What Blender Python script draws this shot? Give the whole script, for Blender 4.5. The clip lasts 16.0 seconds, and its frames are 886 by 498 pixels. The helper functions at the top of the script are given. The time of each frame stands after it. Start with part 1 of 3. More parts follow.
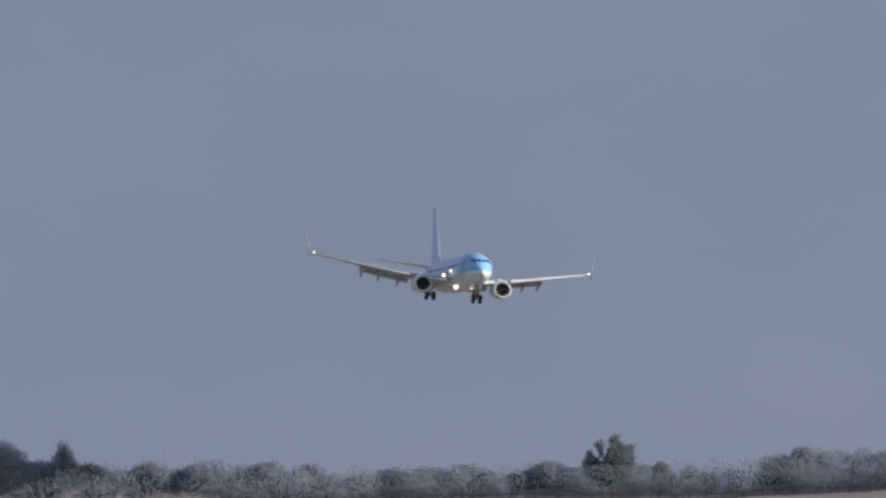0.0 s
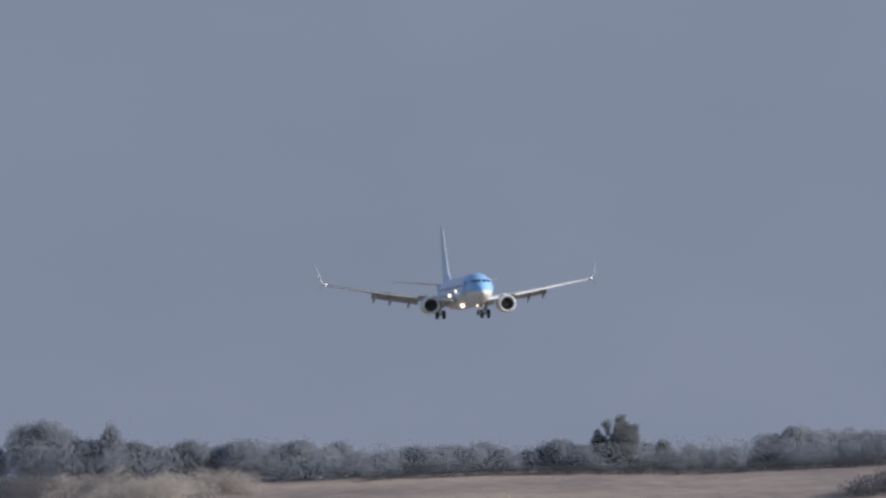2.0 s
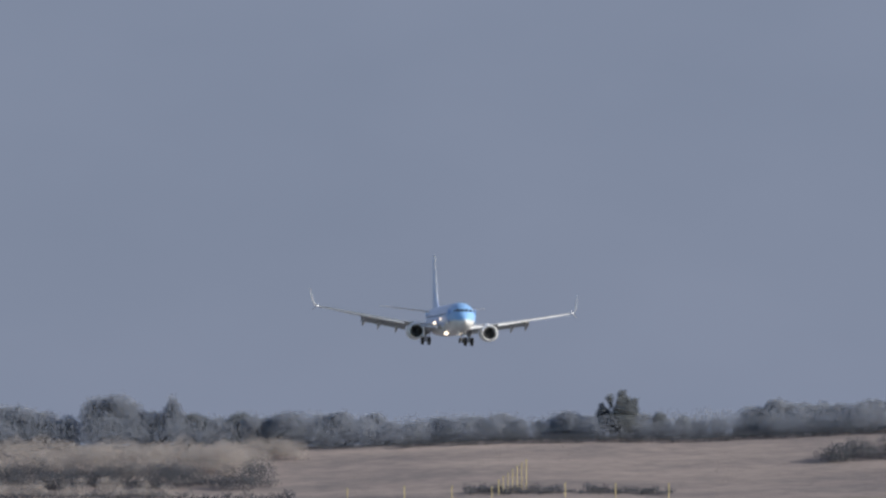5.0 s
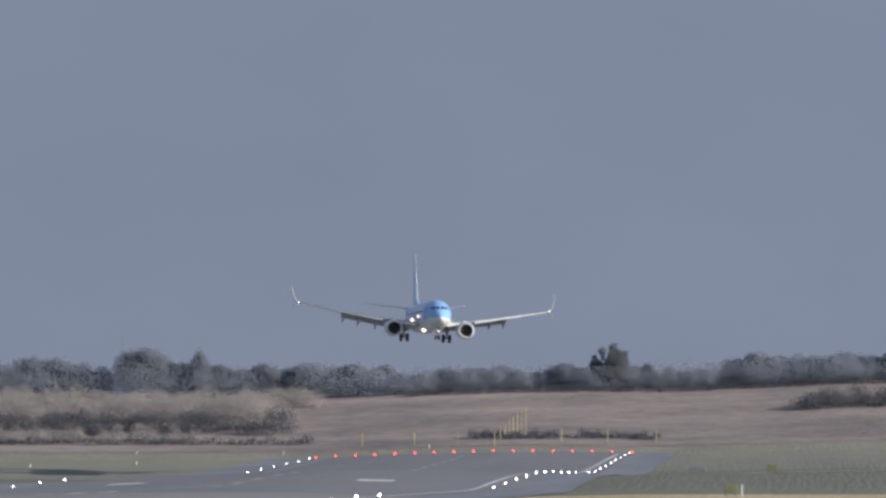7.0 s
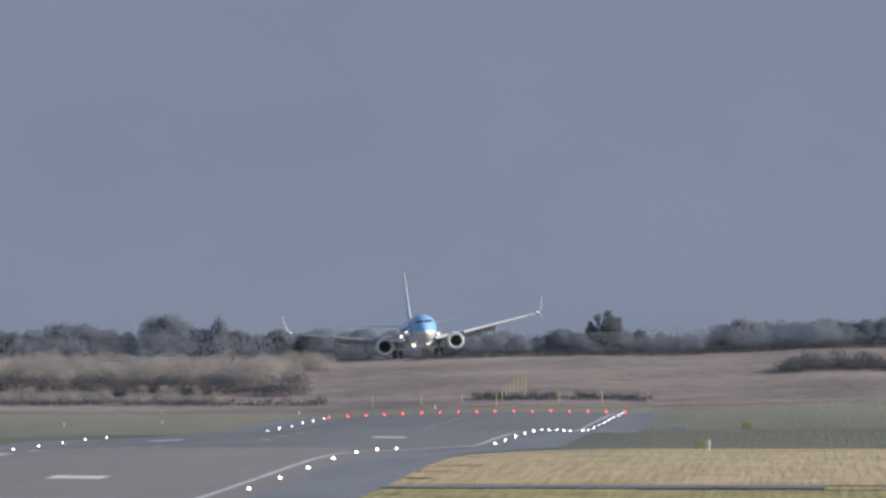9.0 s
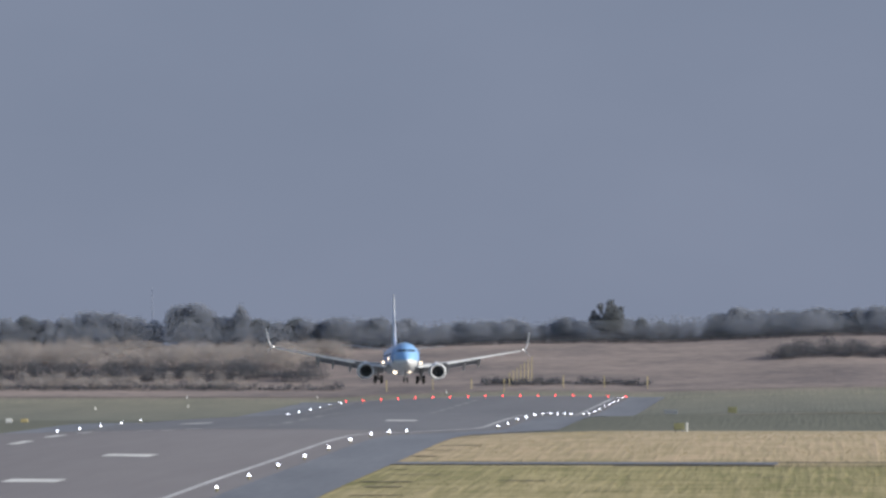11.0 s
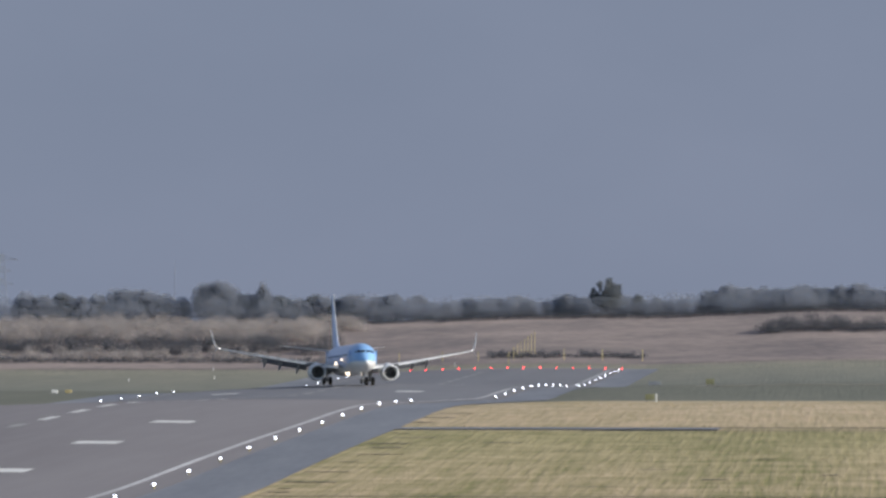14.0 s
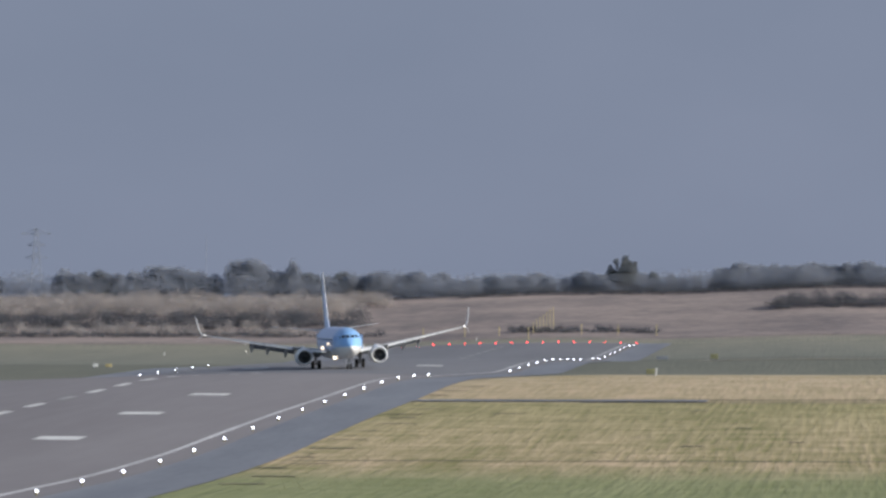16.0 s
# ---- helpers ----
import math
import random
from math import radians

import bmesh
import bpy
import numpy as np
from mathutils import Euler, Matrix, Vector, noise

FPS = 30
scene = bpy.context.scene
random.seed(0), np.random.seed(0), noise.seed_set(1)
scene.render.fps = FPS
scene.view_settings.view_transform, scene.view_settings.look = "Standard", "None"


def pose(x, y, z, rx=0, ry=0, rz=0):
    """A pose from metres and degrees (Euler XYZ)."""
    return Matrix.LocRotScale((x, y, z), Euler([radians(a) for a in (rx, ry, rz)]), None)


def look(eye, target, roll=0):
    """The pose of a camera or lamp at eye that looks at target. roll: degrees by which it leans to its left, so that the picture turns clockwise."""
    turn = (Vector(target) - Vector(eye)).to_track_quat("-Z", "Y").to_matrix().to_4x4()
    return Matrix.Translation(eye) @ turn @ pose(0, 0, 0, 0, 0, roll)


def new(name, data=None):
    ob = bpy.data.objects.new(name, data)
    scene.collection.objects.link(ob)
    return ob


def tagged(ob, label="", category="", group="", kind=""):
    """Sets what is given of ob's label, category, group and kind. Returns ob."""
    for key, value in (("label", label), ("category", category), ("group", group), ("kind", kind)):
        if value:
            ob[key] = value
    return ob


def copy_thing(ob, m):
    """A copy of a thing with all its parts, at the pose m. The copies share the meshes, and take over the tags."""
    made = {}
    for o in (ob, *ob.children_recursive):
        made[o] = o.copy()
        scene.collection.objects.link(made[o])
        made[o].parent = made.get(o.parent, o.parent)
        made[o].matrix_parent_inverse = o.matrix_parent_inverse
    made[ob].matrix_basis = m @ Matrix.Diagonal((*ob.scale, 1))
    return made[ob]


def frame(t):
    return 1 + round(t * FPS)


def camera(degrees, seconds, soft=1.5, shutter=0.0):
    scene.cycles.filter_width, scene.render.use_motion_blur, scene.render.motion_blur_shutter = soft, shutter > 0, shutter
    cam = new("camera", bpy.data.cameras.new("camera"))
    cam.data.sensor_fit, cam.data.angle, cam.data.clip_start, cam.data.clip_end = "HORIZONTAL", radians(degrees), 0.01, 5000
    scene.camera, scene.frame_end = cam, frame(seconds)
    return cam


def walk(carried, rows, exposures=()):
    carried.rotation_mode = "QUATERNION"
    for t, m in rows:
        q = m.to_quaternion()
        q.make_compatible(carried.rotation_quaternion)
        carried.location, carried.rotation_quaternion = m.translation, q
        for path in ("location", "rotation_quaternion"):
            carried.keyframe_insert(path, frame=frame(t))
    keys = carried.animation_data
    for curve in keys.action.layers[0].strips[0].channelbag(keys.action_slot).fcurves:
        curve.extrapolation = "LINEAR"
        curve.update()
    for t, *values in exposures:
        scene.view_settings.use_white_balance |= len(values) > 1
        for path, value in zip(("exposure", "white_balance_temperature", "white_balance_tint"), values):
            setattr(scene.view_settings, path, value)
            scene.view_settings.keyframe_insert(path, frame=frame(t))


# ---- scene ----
FOV = 9.5354
cam = camera(FOV, 16.0, soft=2.8)


def aim(x, y, z, heading, tilt):
    """Eye and its heading (to the right of north) and upward tilt in milliradians."""
    h, p = heading / 1000, tilt / 1000
    way = Vector((math.sin(h) * math.cos(p), math.cos(h) * math.cos(p), math.sin(p)))
    return look((x, y, z), Vector((x, y, z)) + way * 100)


walk(cam, [
    (0, aim(-11.37, 393.93, 9.84, -93.35, 52.19)),
    (0.5, aim(-13.08, 380.76, 9.82, -90.08, 50.87)),
    (1, aim(-14.71, 367.31, 9.79, -86.62, 49.10)),
    (1.5, aim(-16.07, 352.95, 9.77, -84.17, 48.14)),
    (2, aim(-17.12, 337.67, 9.73, -81.46, 47.27)),
    (2.5, aim(-17.97, 321.97, 9.70, -79.68, 46.39)),
    (3, aim(-18.64, 306.33, 9.67, -77.97, 45.45)),
    (3.5, aim(-19.14, 290.78, 9.64, -76.34, 44.36)),
    (4, aim(-19.37, 274.98, 9.58, -75.24, 43.41)),
    (6.5, aim(-16.30, 188.83, 8.90, -73.08, 34.93)),
    (7, aim(-16.67, 172.37, 8.75, -71.51, 31.91)),
    (7.5, aim(-16.03, 156.98, 8.75, -71.10, 29.06)),
    (8, aim(-15.00, 142.74, 8.83, -71.22, 27.21)),
    (8.5, aim(-14.02, 129.29, 8.92, -71.55, 25.77)),
    (9, aim(-13.05, 116.37, 9.01, -72.04, 24.53)),
    (11.5, aim(-7.56, 56.33, 9.71, -75.56, 20.54)),
    (12, aim(-6.46, 44.94, 9.86, -76.06, 19.56)),
    (12.5, aim(-5.29, 33.73, 10.04, -76.66, 18.48)),
    (13, aim(-4.14, 22.68, 10.19, -77.04, 17.60)),
    (13.5, aim(-2.98, 11.81, 10.36, -77.59, 16.64)),
    (14, aim(-1.76, 1.15, 10.51, -78.55, 15.55)),
    (14.5, aim(-0.41, -9.31, 10.69, -79.97, 14.17)),
    (15, aim(0.80, -19.72, 10.89, -81.27, 12.72)),
    (15.5, aim(1.96, -30.14, 11.09, -82.53, 11.25)),
    (16, aim(3.16, -40.55, 11.31, -84.32, 10.23)),
])

# ---- world, sun ----
SUN_ELEV, SUN_AZ = 22, 104  # degrees; azimuth clockwise from +y (north, down the runway)
world = bpy.data.worlds.new("world")
scene.world = world
world.use_nodes = True
wn, wl = world.node_tree.nodes, world.node_tree.links
wn.clear()
w_out = wn.new("ShaderNodeOutputWorld")
w_bg = wn.new("ShaderNodeBackground")
sky = wn.new("ShaderNodeTexSky")
sky.sky_type, sky.sun_disc = "NISHITA", False
sky.sun_elevation, sky.sun_rotation = radians(SUN_ELEV), radians(SUN_AZ)
sky_dim = wn.new("ShaderNodeVectorMath")
sky_dim.operation = "SCALE"
sky_dim.inputs[3].default_value = 0.15
wl.new(sky.outputs[0], sky_dim.inputs[0])
w_co = wn.new("ShaderNodeTexCoord")
w_map = wn.new("ShaderNodeMapping")
w_map.inputs["Scale"].default_value = (6, 6, 11)
wl.new(w_co.outputs["Generated"], w_map.inputs[0])
w_noise = wn.new("ShaderNodeTexNoise")
w_noise.inputs["Scale"].default_value = 1.6
w_noise.inputs["Detail"].default_value = 5
w_noise.inputs["Roughness"].default_value = 0.5
wl.new(w_map.outputs[0], w_noise.inputs["Vector"])
w_ramp = wn.new("ShaderNodeValToRGB")
w_ramp.color_ramp.elements[0].position, w_ramp.color_ramp.elements[1].position = 0.3, 0.7
w_ramp.color_ramp.elements[0].color = (0.193, 0.231, 0.324, 1)
w_ramp.color_ramp.elements[1].color = (0.218, 0.255, 0.353, 1)
wl.new(w_noise.outputs["Fac"], w_ramp.inputs[0])
w_mix = wn.new("ShaderNodeMix")
w_mix.data_type = "RGBA"
# a dark rain cloud stands over the north half; the sky clears to the south
w_sep = wn.new("ShaderNodeSeparateXYZ")
wl.new(w_co.outputs["Generated"], w_sep.inputs[0])
w_cover = wn.new("ShaderNodeMapRange")
w_cover.interpolation_type = "SMOOTHSTEP"
w_cover.inputs["From Min"].default_value, w_cover.inputs["From Max"].default_value = -0.5, 0.45
w_cover.inputs["To Min"].default_value, w_cover.inputs["To Max"].default_value = 0.15, 0.985
wl.new(w_sep.outputs["Y"], w_cover.inputs["Value"])
wl.new(w_cover.outputs[0], w_mix.inputs[0])
wl.new(sky_dim.outputs[0], w_mix.inputs[6])
wl.new(w_ramp.outputs[0], w_mix.inputs[7])
wl.new(w_mix.outputs[2], w_bg.inputs[0])
w_bg.inputs[1].default_value = 1.0
wl.new(w_bg.outputs[0], w_out.inputs[0])

sun_data = bpy.data.lights.new("sun", "SUN")
sun_data.energy, sun_data.angle, sun_data.color = 5.0, radians(0.6), (1.0, 0.955, 0.89)
sun = new("sun", sun_data)
az, el = radians(SUN_AZ), radians(SUN_ELEV)
sun_from = Vector((math.sin(az) * math.cos(el), math.cos(az) * math.cos(el), math.sin(el)))
sun.matrix_world = look(sun_from * 500, (0, 0, 0))


# ---- materials ----
def material(name, low, high, scale=1.0, rough=0.7, metal=0.0, bump=0.0, coords="Position", stretch=(1, 1, 1), fine=0.35, bump_size=0.05):
    """Colour between low and high by noise at two scales (metres), with fine relief."""
    m = bpy.data.materials.new(name)
    m.use_nodes = True
    n, l = m.node_tree.nodes, m.node_tree.links
    b = n["Principled BSDF"]
    b.inputs["Roughness"].default_value, b.inputs["Metallic"].default_value = rough, metal
    if coords == "Position":
        src = n.new("ShaderNodeNewGeometry").outputs["Position"]
    else:
        src = n.new("ShaderNodeTexCoord").outputs["Object"]
    mp = n.new("ShaderNodeMapping")
    mp.inputs["Scale"].default_value = stretch
    l.new(src, mp.inputs[0])
    big, small = n.new("ShaderNodeTexNoise"), n.new("ShaderNodeTexNoise")
    for t, s in ((big, scale), (small, scale * 9)):
        t.inputs["Scale"].default_value, t.inputs["Detail"].default_value = s, 4
        l.new(mp.outputs[0], t.inputs["Vector"])
    mixer = n.new("ShaderNodeMix")
    mixer.inputs[0].default_value = fine
    l.new(big.outputs["Fac"], mixer.inputs[2])
    l.new(small.outputs["Fac"], mixer.inputs[3])
    r = n.new("ShaderNodeValToRGB")
    r.color_ramp.elements[0].position, r.color_ramp.elements[1].position = 0.34, 0.66
    r.color_ramp.elements[0].color, r.color_ramp.elements[1].color = (*low, 1), (*high, 1)
    l.new(mixer.outputs[0], r.inputs[0])
    l.new(r.outputs[0], b.inputs["Base Color"])
    if bump:
        bp = n.new("ShaderNodeBump")
        bp.inputs["Strength"].default_value, bp.inputs["Distance"].default_value = bump, bump_size
        l.new(small.outputs["Fac"], bp.inputs["Height"])
        l.new(bp.outputs[0], b.inputs["Normal"])
    return m


def thin(m, share=0.58, gaps=0.62):
    """Twigs and leaves pass part of the light on."""
    n, l = m.node_tree.nodes, m.node_tree.links
    b = n["Principled BSDF"]
    tr = n.new("ShaderNodeBsdfTranslucent")
    l.new(b.inputs["Base Color"].links[0].from_socket, tr.inputs[0])
    mx = n.new("ShaderNodeMixShader")
    mx.inputs[0].default_value = share
    l.new(b.outputs[0], mx.inputs[1])
    l.new(tr.outputs[0], mx.inputs[2])
    # a slip stands for a spray of fine twigs, open between them
    gap = n.new("ShaderNodeBsdfTransparent")
    spray = n.new("ShaderNodeMixShader")
    spray.inputs[0].default_value = gaps
    l.new(mx.outputs[0], spray.inputs[1])
    l.new(gap.outputs[0], spray.inputs[2])
    l.new(spray.outputs[0], n["Material Output"].inputs[0])
    return m


def glow(name, colour, strength):
    m = bpy.data.materials.new(name)
    m.use_nodes = True
    b = m.node_tree.nodes["Principled BSDF"]
    b.inputs["Base Color"].default_value = (*colour, 1)
    b.inputs["Emission Color"].default_value = (*colour, 1)
    b.inputs["Emission Strength"].default_value = strength
    return m


def field_material():
    """Airfield turf: bands of mown and rough grass across the view, heath on the bank."""
    m = bpy.data.materials.new("turf")
    m.use_nodes = True
    n, l = m.node_tree.nodes, m.node_tree.links
    b = n["Principled BSDF"]
    b.inputs["Roughness"].default_value = 0.95
    b.inputs["Specular IOR Level"].default_value = 0.1
    pos = n.new("ShaderNodeNewGeometry").outputs["Position"]
    sep = n.new("ShaderNodeSeparateXYZ")
    l.new(pos, sep.inputs[0])
    mp = n.new("ShaderNodeMapping")
    mp.inputs["Scale"].default_value = (1, 0.1, 1)
    l.new(pos, mp.inputs[0])
    patch, tuft = n.new("ShaderNodeTexNoise"), n.new("ShaderNodeTexNoise")
    patch.inputs["Scale"].default_value, patch.inputs["Detail"].default_value = 0.13, 6
    tuft.inputs["Scale"].default_value, tuft.inputs["Detail"].default_value = 2.0, 9
    mow = n.new("ShaderNodeMapping")
    mow.inputs["Scale"].default_value = (1, 0.035, 1)
    l.new(pos, mow.inputs[0])
    l.new(mp.outputs[0], patch.inputs["Vector"])
    l.new(mow.outputs[0], tuft.inputs["Vector"])
    wob = n.new("ShaderNodeMath")
    wob.operation, wob.inputs[1].default_value, wob.inputs[2].default_value = "MULTIPLY_ADD", 8.0, -4.0
    l.new(patch.outputs["Fac"], wob.inputs[0])
    yy = n.new("ShaderNodeMath")
    l.new(sep.outputs["Y"], yy.inputs[0])
    l.new(wob.outputs[0], yy.inputs[1])
    rng = n.new("ShaderNodeMapRange")
    rng.inputs["From Min"].default_value, rng.inputs["From Max"].default_value = 200, 1100
    l.new(yy.outputs[0], rng.inputs["Value"])

    def bands(stops):
        r = n.new("ShaderNodeValToRGB")
        cr = r.color_ramp
        for i, (y, c) in enumerate(sorted(stops)):
            e = cr.elements[0] if i == 0 else cr.elements[-1] if i == len(stops) - 1 else cr.elements.new((y - 200) / 900)
            e.color = (*c, 1)
        l.new(rng.outputs[0], r.inputs[0])
        return r.outputs[0]

    green, straw, dull = (0.225, 0.215, 0.105), (0.54, 0.415, 0.28), (0.15, 0.156, 0.13)
    a = bands([(200, (0.18, 0.21, 0.1)), (1095, (0.15, 0.13, 0.12)), (290, (0.2, 0.22, 0.105)), (315, (0.24, 0.225, 0.105)), (420, green), (431, (0.33, 0.285, 0.17)),
               (556, (0.35, 0.3, 0.19)), (564, dull), (840, (0.13, 0.137, 0.114)), (860, (0.168, 0.174, 0.15)), (982, (0.2, 0.2, 0.165)), (988, (0.165, 0.142, 0.136))])
    c = bands([(200, (0.25, 0.27, 0.14)), (1095, (0.26, 0.22, 0.19)), (290, (0.27, 0.28, 0.15)), (315, straw), (420, (0.4, 0.35, 0.19)), (431, straw),
               (556, (0.5, 0.415, 0.29)), (564, (0.188, 0.19, 0.156)), (840, (0.155, 0.16, 0.132)), (860, (0.205, 0.208, 0.178)), (982, (0.25, 0.242, 0.195)), (988, (0.29, 0.245, 0.22))])
    mixt = n.new("ShaderNodeMix")
    mixt.inputs[0].default_value = 0.5
    l.new(patch.outputs["Fac"], mixt.inputs[2])
    l.new(tuft.outputs["Fac"], mixt.inputs[3])
    # swaths that lie across the mowing lines
    lie, swath = n.new("ShaderNodeMapping"), n.new("ShaderNodeTexNoise")
    lie.inputs["Scale"].default_value = (0.13, 0.22, 1)
    swath.inputs["Scale"].default_value, swath.inputs["Detail"].default_value = 1.3, 7
    l.new(pos, lie.inputs[0])
    l.new(lie.outputs[0], swath.inputs["Vector"])
    mixf = n.new("ShaderNodeMix")
    mixf.inputs[0].default_value = 0.34
    l.new(mixt.outputs[0], mixf.inputs[2])
    l.new(swath.outputs["Fac"], mixf.inputs[3])
    st = n.new("ShaderNodeMapRange")
    st.inputs["From Min"].default_value, st.inputs["From Max"].default_value = 0.395, 0.605
    l.new(mixf.outputs[0], st.inputs["Value"])
    mx = n.new("ShaderNodeMix")
    mx.data_type = "RGBA"
    l.new(st.outputs[0], mx.inputs[0])
    l.new(a, mx.inputs[6])
    l.new(c, mx.inputs[7])
    l.new(mx.outputs[2], b.inputs["Base Color"])
    bp = n.new("ShaderNodeBump")
    bp.inputs["Strength"].default_value, bp.inputs["Distance"].default_value = 0.45, 0.25
    l.new(tuft.outputs["Fac"], bp.inputs["Height"])
    l.new(bp.outputs[0], b.inputs["Normal"])
    return m


TURF = field_material()
ASPHALT = material("runway_asphalt", (0.176, 0.162, 0.168), (0.22, 0.206, 0.212), 0.08, 0.75, bump=0.15, stretch=(1, 0.08, 1))
SHOULDER = material("shoulder_asphalt", (0.138, 0.149, 0.172), (0.205, 0.216, 0.24), 0.25, 0.6, bump=0.15, stretch=(1, 0.12, 1))
RUBBER_MARK = material("old_tarmac", (0.138, 0.14, 0.154), (0.178, 0.18, 0.196), 0.1, 0.7, bump=0.15, stretch=(1, 0.1, 1))
MARK = material("marking_paint", (0.5, 0.5, 0.49), (0.72, 0.72, 0.7), 0.5, 0.7, fine=0.5)
EDGE_MARK = material("edge_line_paint", (0.34, 0.34, 0.35), (0.6, 0.6, 0.61), 0.12, 0.7, fine=0.4, stretch=(1, 0.3, 1))
WORN_MARK = material("worn_marking_paint", (0.17, 0.17, 0.17), (0.42, 0.42, 0.41), 0.5, 0.75, fine=0.5)
DITCH = material("wet_soil", (0.035, 0.035, 0.033), (0.26, 0.225, 0.145), 0.3, 0.9, bump=0.3)
CONCRETE = material("weathered_concrete", (0.26, 0.26, 0.27), (0.4, 0.4, 0.4), 0.9, 0.85, bump=0.2)
STRAW = thin(material("dry_grass", (0.42, 0.36, 0.21), (0.58, 0.48, 0.3), 0.35, 0.9, stretch=(1, 0.25, 1)), gaps=0.0)
GREEN_GRASS = thin(material("green_grass", (0.22, 0.23, 0.11), (0.38, 0.36, 0.2), 0.35, 0.9, stretch=(1, 0.25, 1)), gaps=0.0)
HEATH = thin(material("dead_bracken", (0.17, 0.145, 0.135), (0.32, 0.27, 0.235), 0.12, 0.95), gaps=0.0)
HEATH_GROUND = material("heath", (0.122, 0.106, 0.112), (0.315, 0.257, 0.232), 0.2, 0.95, bump=0.5, stretch=(0.2, 0.6, 0.6), fine=0.42, bump_size=0.2)
# distance haze is put into this base colour: twigs paled and blued
HAZED_TWIG = thin(material("haze_paled_twigs", (0.31, 0.342, 0.41), (0.385, 0.415, 0.475), 0.4, 0.95))
TWIG_PALE = thin(material("pale_twigs", (0.36, 0.338, 0.335), (0.58, 0.53, 0.495), 0.25, 0.95))
# evergreen lightened beyond its own dark green, haze held in the colour
HAZED_EVERGREEN = thin(material("haze_paled_evergreen", (0.19, 0.216, 0.25), (0.26, 0.28, 0.3), 0.5, 0.95))
SCRUB_DARK = thin(material("dark_bramble", (0.085, 0.096, 0.12), (0.14, 0.15, 0.17), 0.4, 0.95), gaps=0.4)
BARK = material("bark", (0.06, 0.055, 0.05), (0.12, 0.11, 0.1), 2.0, 0.95, bump=0.4)
SKIN_WHITE = material("white_aircraft_paint", (0.66, 0.67, 0.68), (0.76, 0.77, 0.77), 0.5, 0.32, coords="Object", fine=0.25)
SKIN_BLUE = material("sky_blue_aircraft_paint", (0.21, 0.42, 0.74), (0.26, 0.48, 0.8), 0.5, 0.3, coords="Object", fine=0.25)
# fin blue lightened in the paint to carry haze; also skins the aft fuselage
HAZED_BLUE = material("haze_paled_blue_paint", (0.46, 0.57, 0.82), (0.52, 0.63, 0.86), 0.5, 0.3, coords="Object", fine=0.25)
WING_GREY = material("grey_wing_paint", (0.36, 0.38, 0.41), (0.45, 0.47, 0.5), 0.7, 0.4, coords="Object", fine=0.3)
BARE_METAL = material("bright_aluminium", (0.74, 0.75, 0.76), (0.85, 0.86, 0.86), 1.0, 0.42, 0.35, coords="Object")
DARK_METAL = material("dark_fan_metal", (0.08, 0.085, 0.095), (0.15, 0.155, 0.165), 2.0, 0.45, 0.5, coords="Object")
STEEL = material("gear_steel", (0.22, 0.225, 0.235), (0.36, 0.365, 0.37), 2.0, 0.45, 0.4, coords="Object")
TYRE = material("tyre_rubber", (0.018, 0.018, 0.019), (0.04, 0.04, 0.041), 3.0, 0.85, coords="Object", bump=0.1)
PANE = material("shaded_cabin_pane", (0.12, 0.19, 0.34), (0.2, 0.28, 0.44), 1.0, 0.2, coords="Object")
GLASS = material("cockpit_glass", (0.012, 0.015, 0.02), (0.03, 0.035, 0.042), 1.0, 0.12, coords="Object")
YELLOW = material("yellow_paint", (0.36, 0.3, 0.14), (0.5, 0.42, 0.22), 1.5, 0.6)
WHITE_POST = material("white_post_paint", (0.62, 0.62, 0.6), (0.8, 0.8, 0.78), 2.0, 0.6)
SIGN_GREEN = material("sign_back_paint", (0.16, 0.165, 0.09), (0.22, 0.22, 0.13), 1.5, 0.7)
GALVANISED = material("galvanised_steel", (0.2, 0.215, 0.24), (0.3, 0.315, 0.34), 1.0, 0.6, 0.3)
# far steel coloured near the sky's blue-grey, so the paint holds the haze
HAZED_STEEL = material("haze_tinted_steel", (0.17, 0.2, 0.26), (0.22, 0.25, 0.31), 1.0, 0.8)
LAMP_BODY = material("lamp_housing", (0.2, 0.18, 0.08), (0.34, 0.3, 0.14), 3.0, 0.6)
LIGHT_WHITE = glow("edge_light_glow", (0.8, 0.84, 1.0), 8)
LIGHT_RED = glow("end_light_glow", (1.0, 0.045, 0.06), 5)
LANDING = glow("landing_light_glow", (1.0, 0.81, 0.6), 3.2)
NAV = glow("strobe_glow", (1.0, 0.97, 0.95), 3)


# ---- helpers of shape ----
def part(name, bm, mat, parent=None, label=""):
    me = bpy.data.meshes.new(name)
    bm.to_mesh(me)
    bm.free()
    me.materials.append(mat)
    ob = new(name, me)
    ob.parent = parent
    if label:
        tagged(ob, label)
    return ob


def smooth(ob, angle=35):
    me = ob.data
    me.shade_smooth()
    me.set_sharp_from_angle(angle=radians(angle))
    return ob


def box(bm, x0, x1, y0, y1, z0, z1):
    r = bmesh.ops.create_cube(bm, size=1)
    bmesh.ops.transform(bm, verts=r["verts"], matrix=Matrix.LocRotScale(((x0 + x1) / 2, (y0 + y1) / 2, (z0 + z1) / 2), None, (abs(x1 - x0), abs(y1 - y0), abs(z1 - z0))))
    return r["verts"]


def rod(bm, a, b, ra, rb=None, seg=8):
    a, b = Vector(a), Vector(b)
    d = b - a
    r = bmesh.ops.create_cone(bm, segments=seg, radius1=ra, radius2=ra if rb is None else rb, depth=d.length, cap_ends=True)
    bmesh.ops.transform(bm, verts=r["verts"], matrix=Matrix.Translation((a + b) / 2) @ d.to_track_quat("Z", "Y").to_matrix().to_4x4())
    return r["verts"]


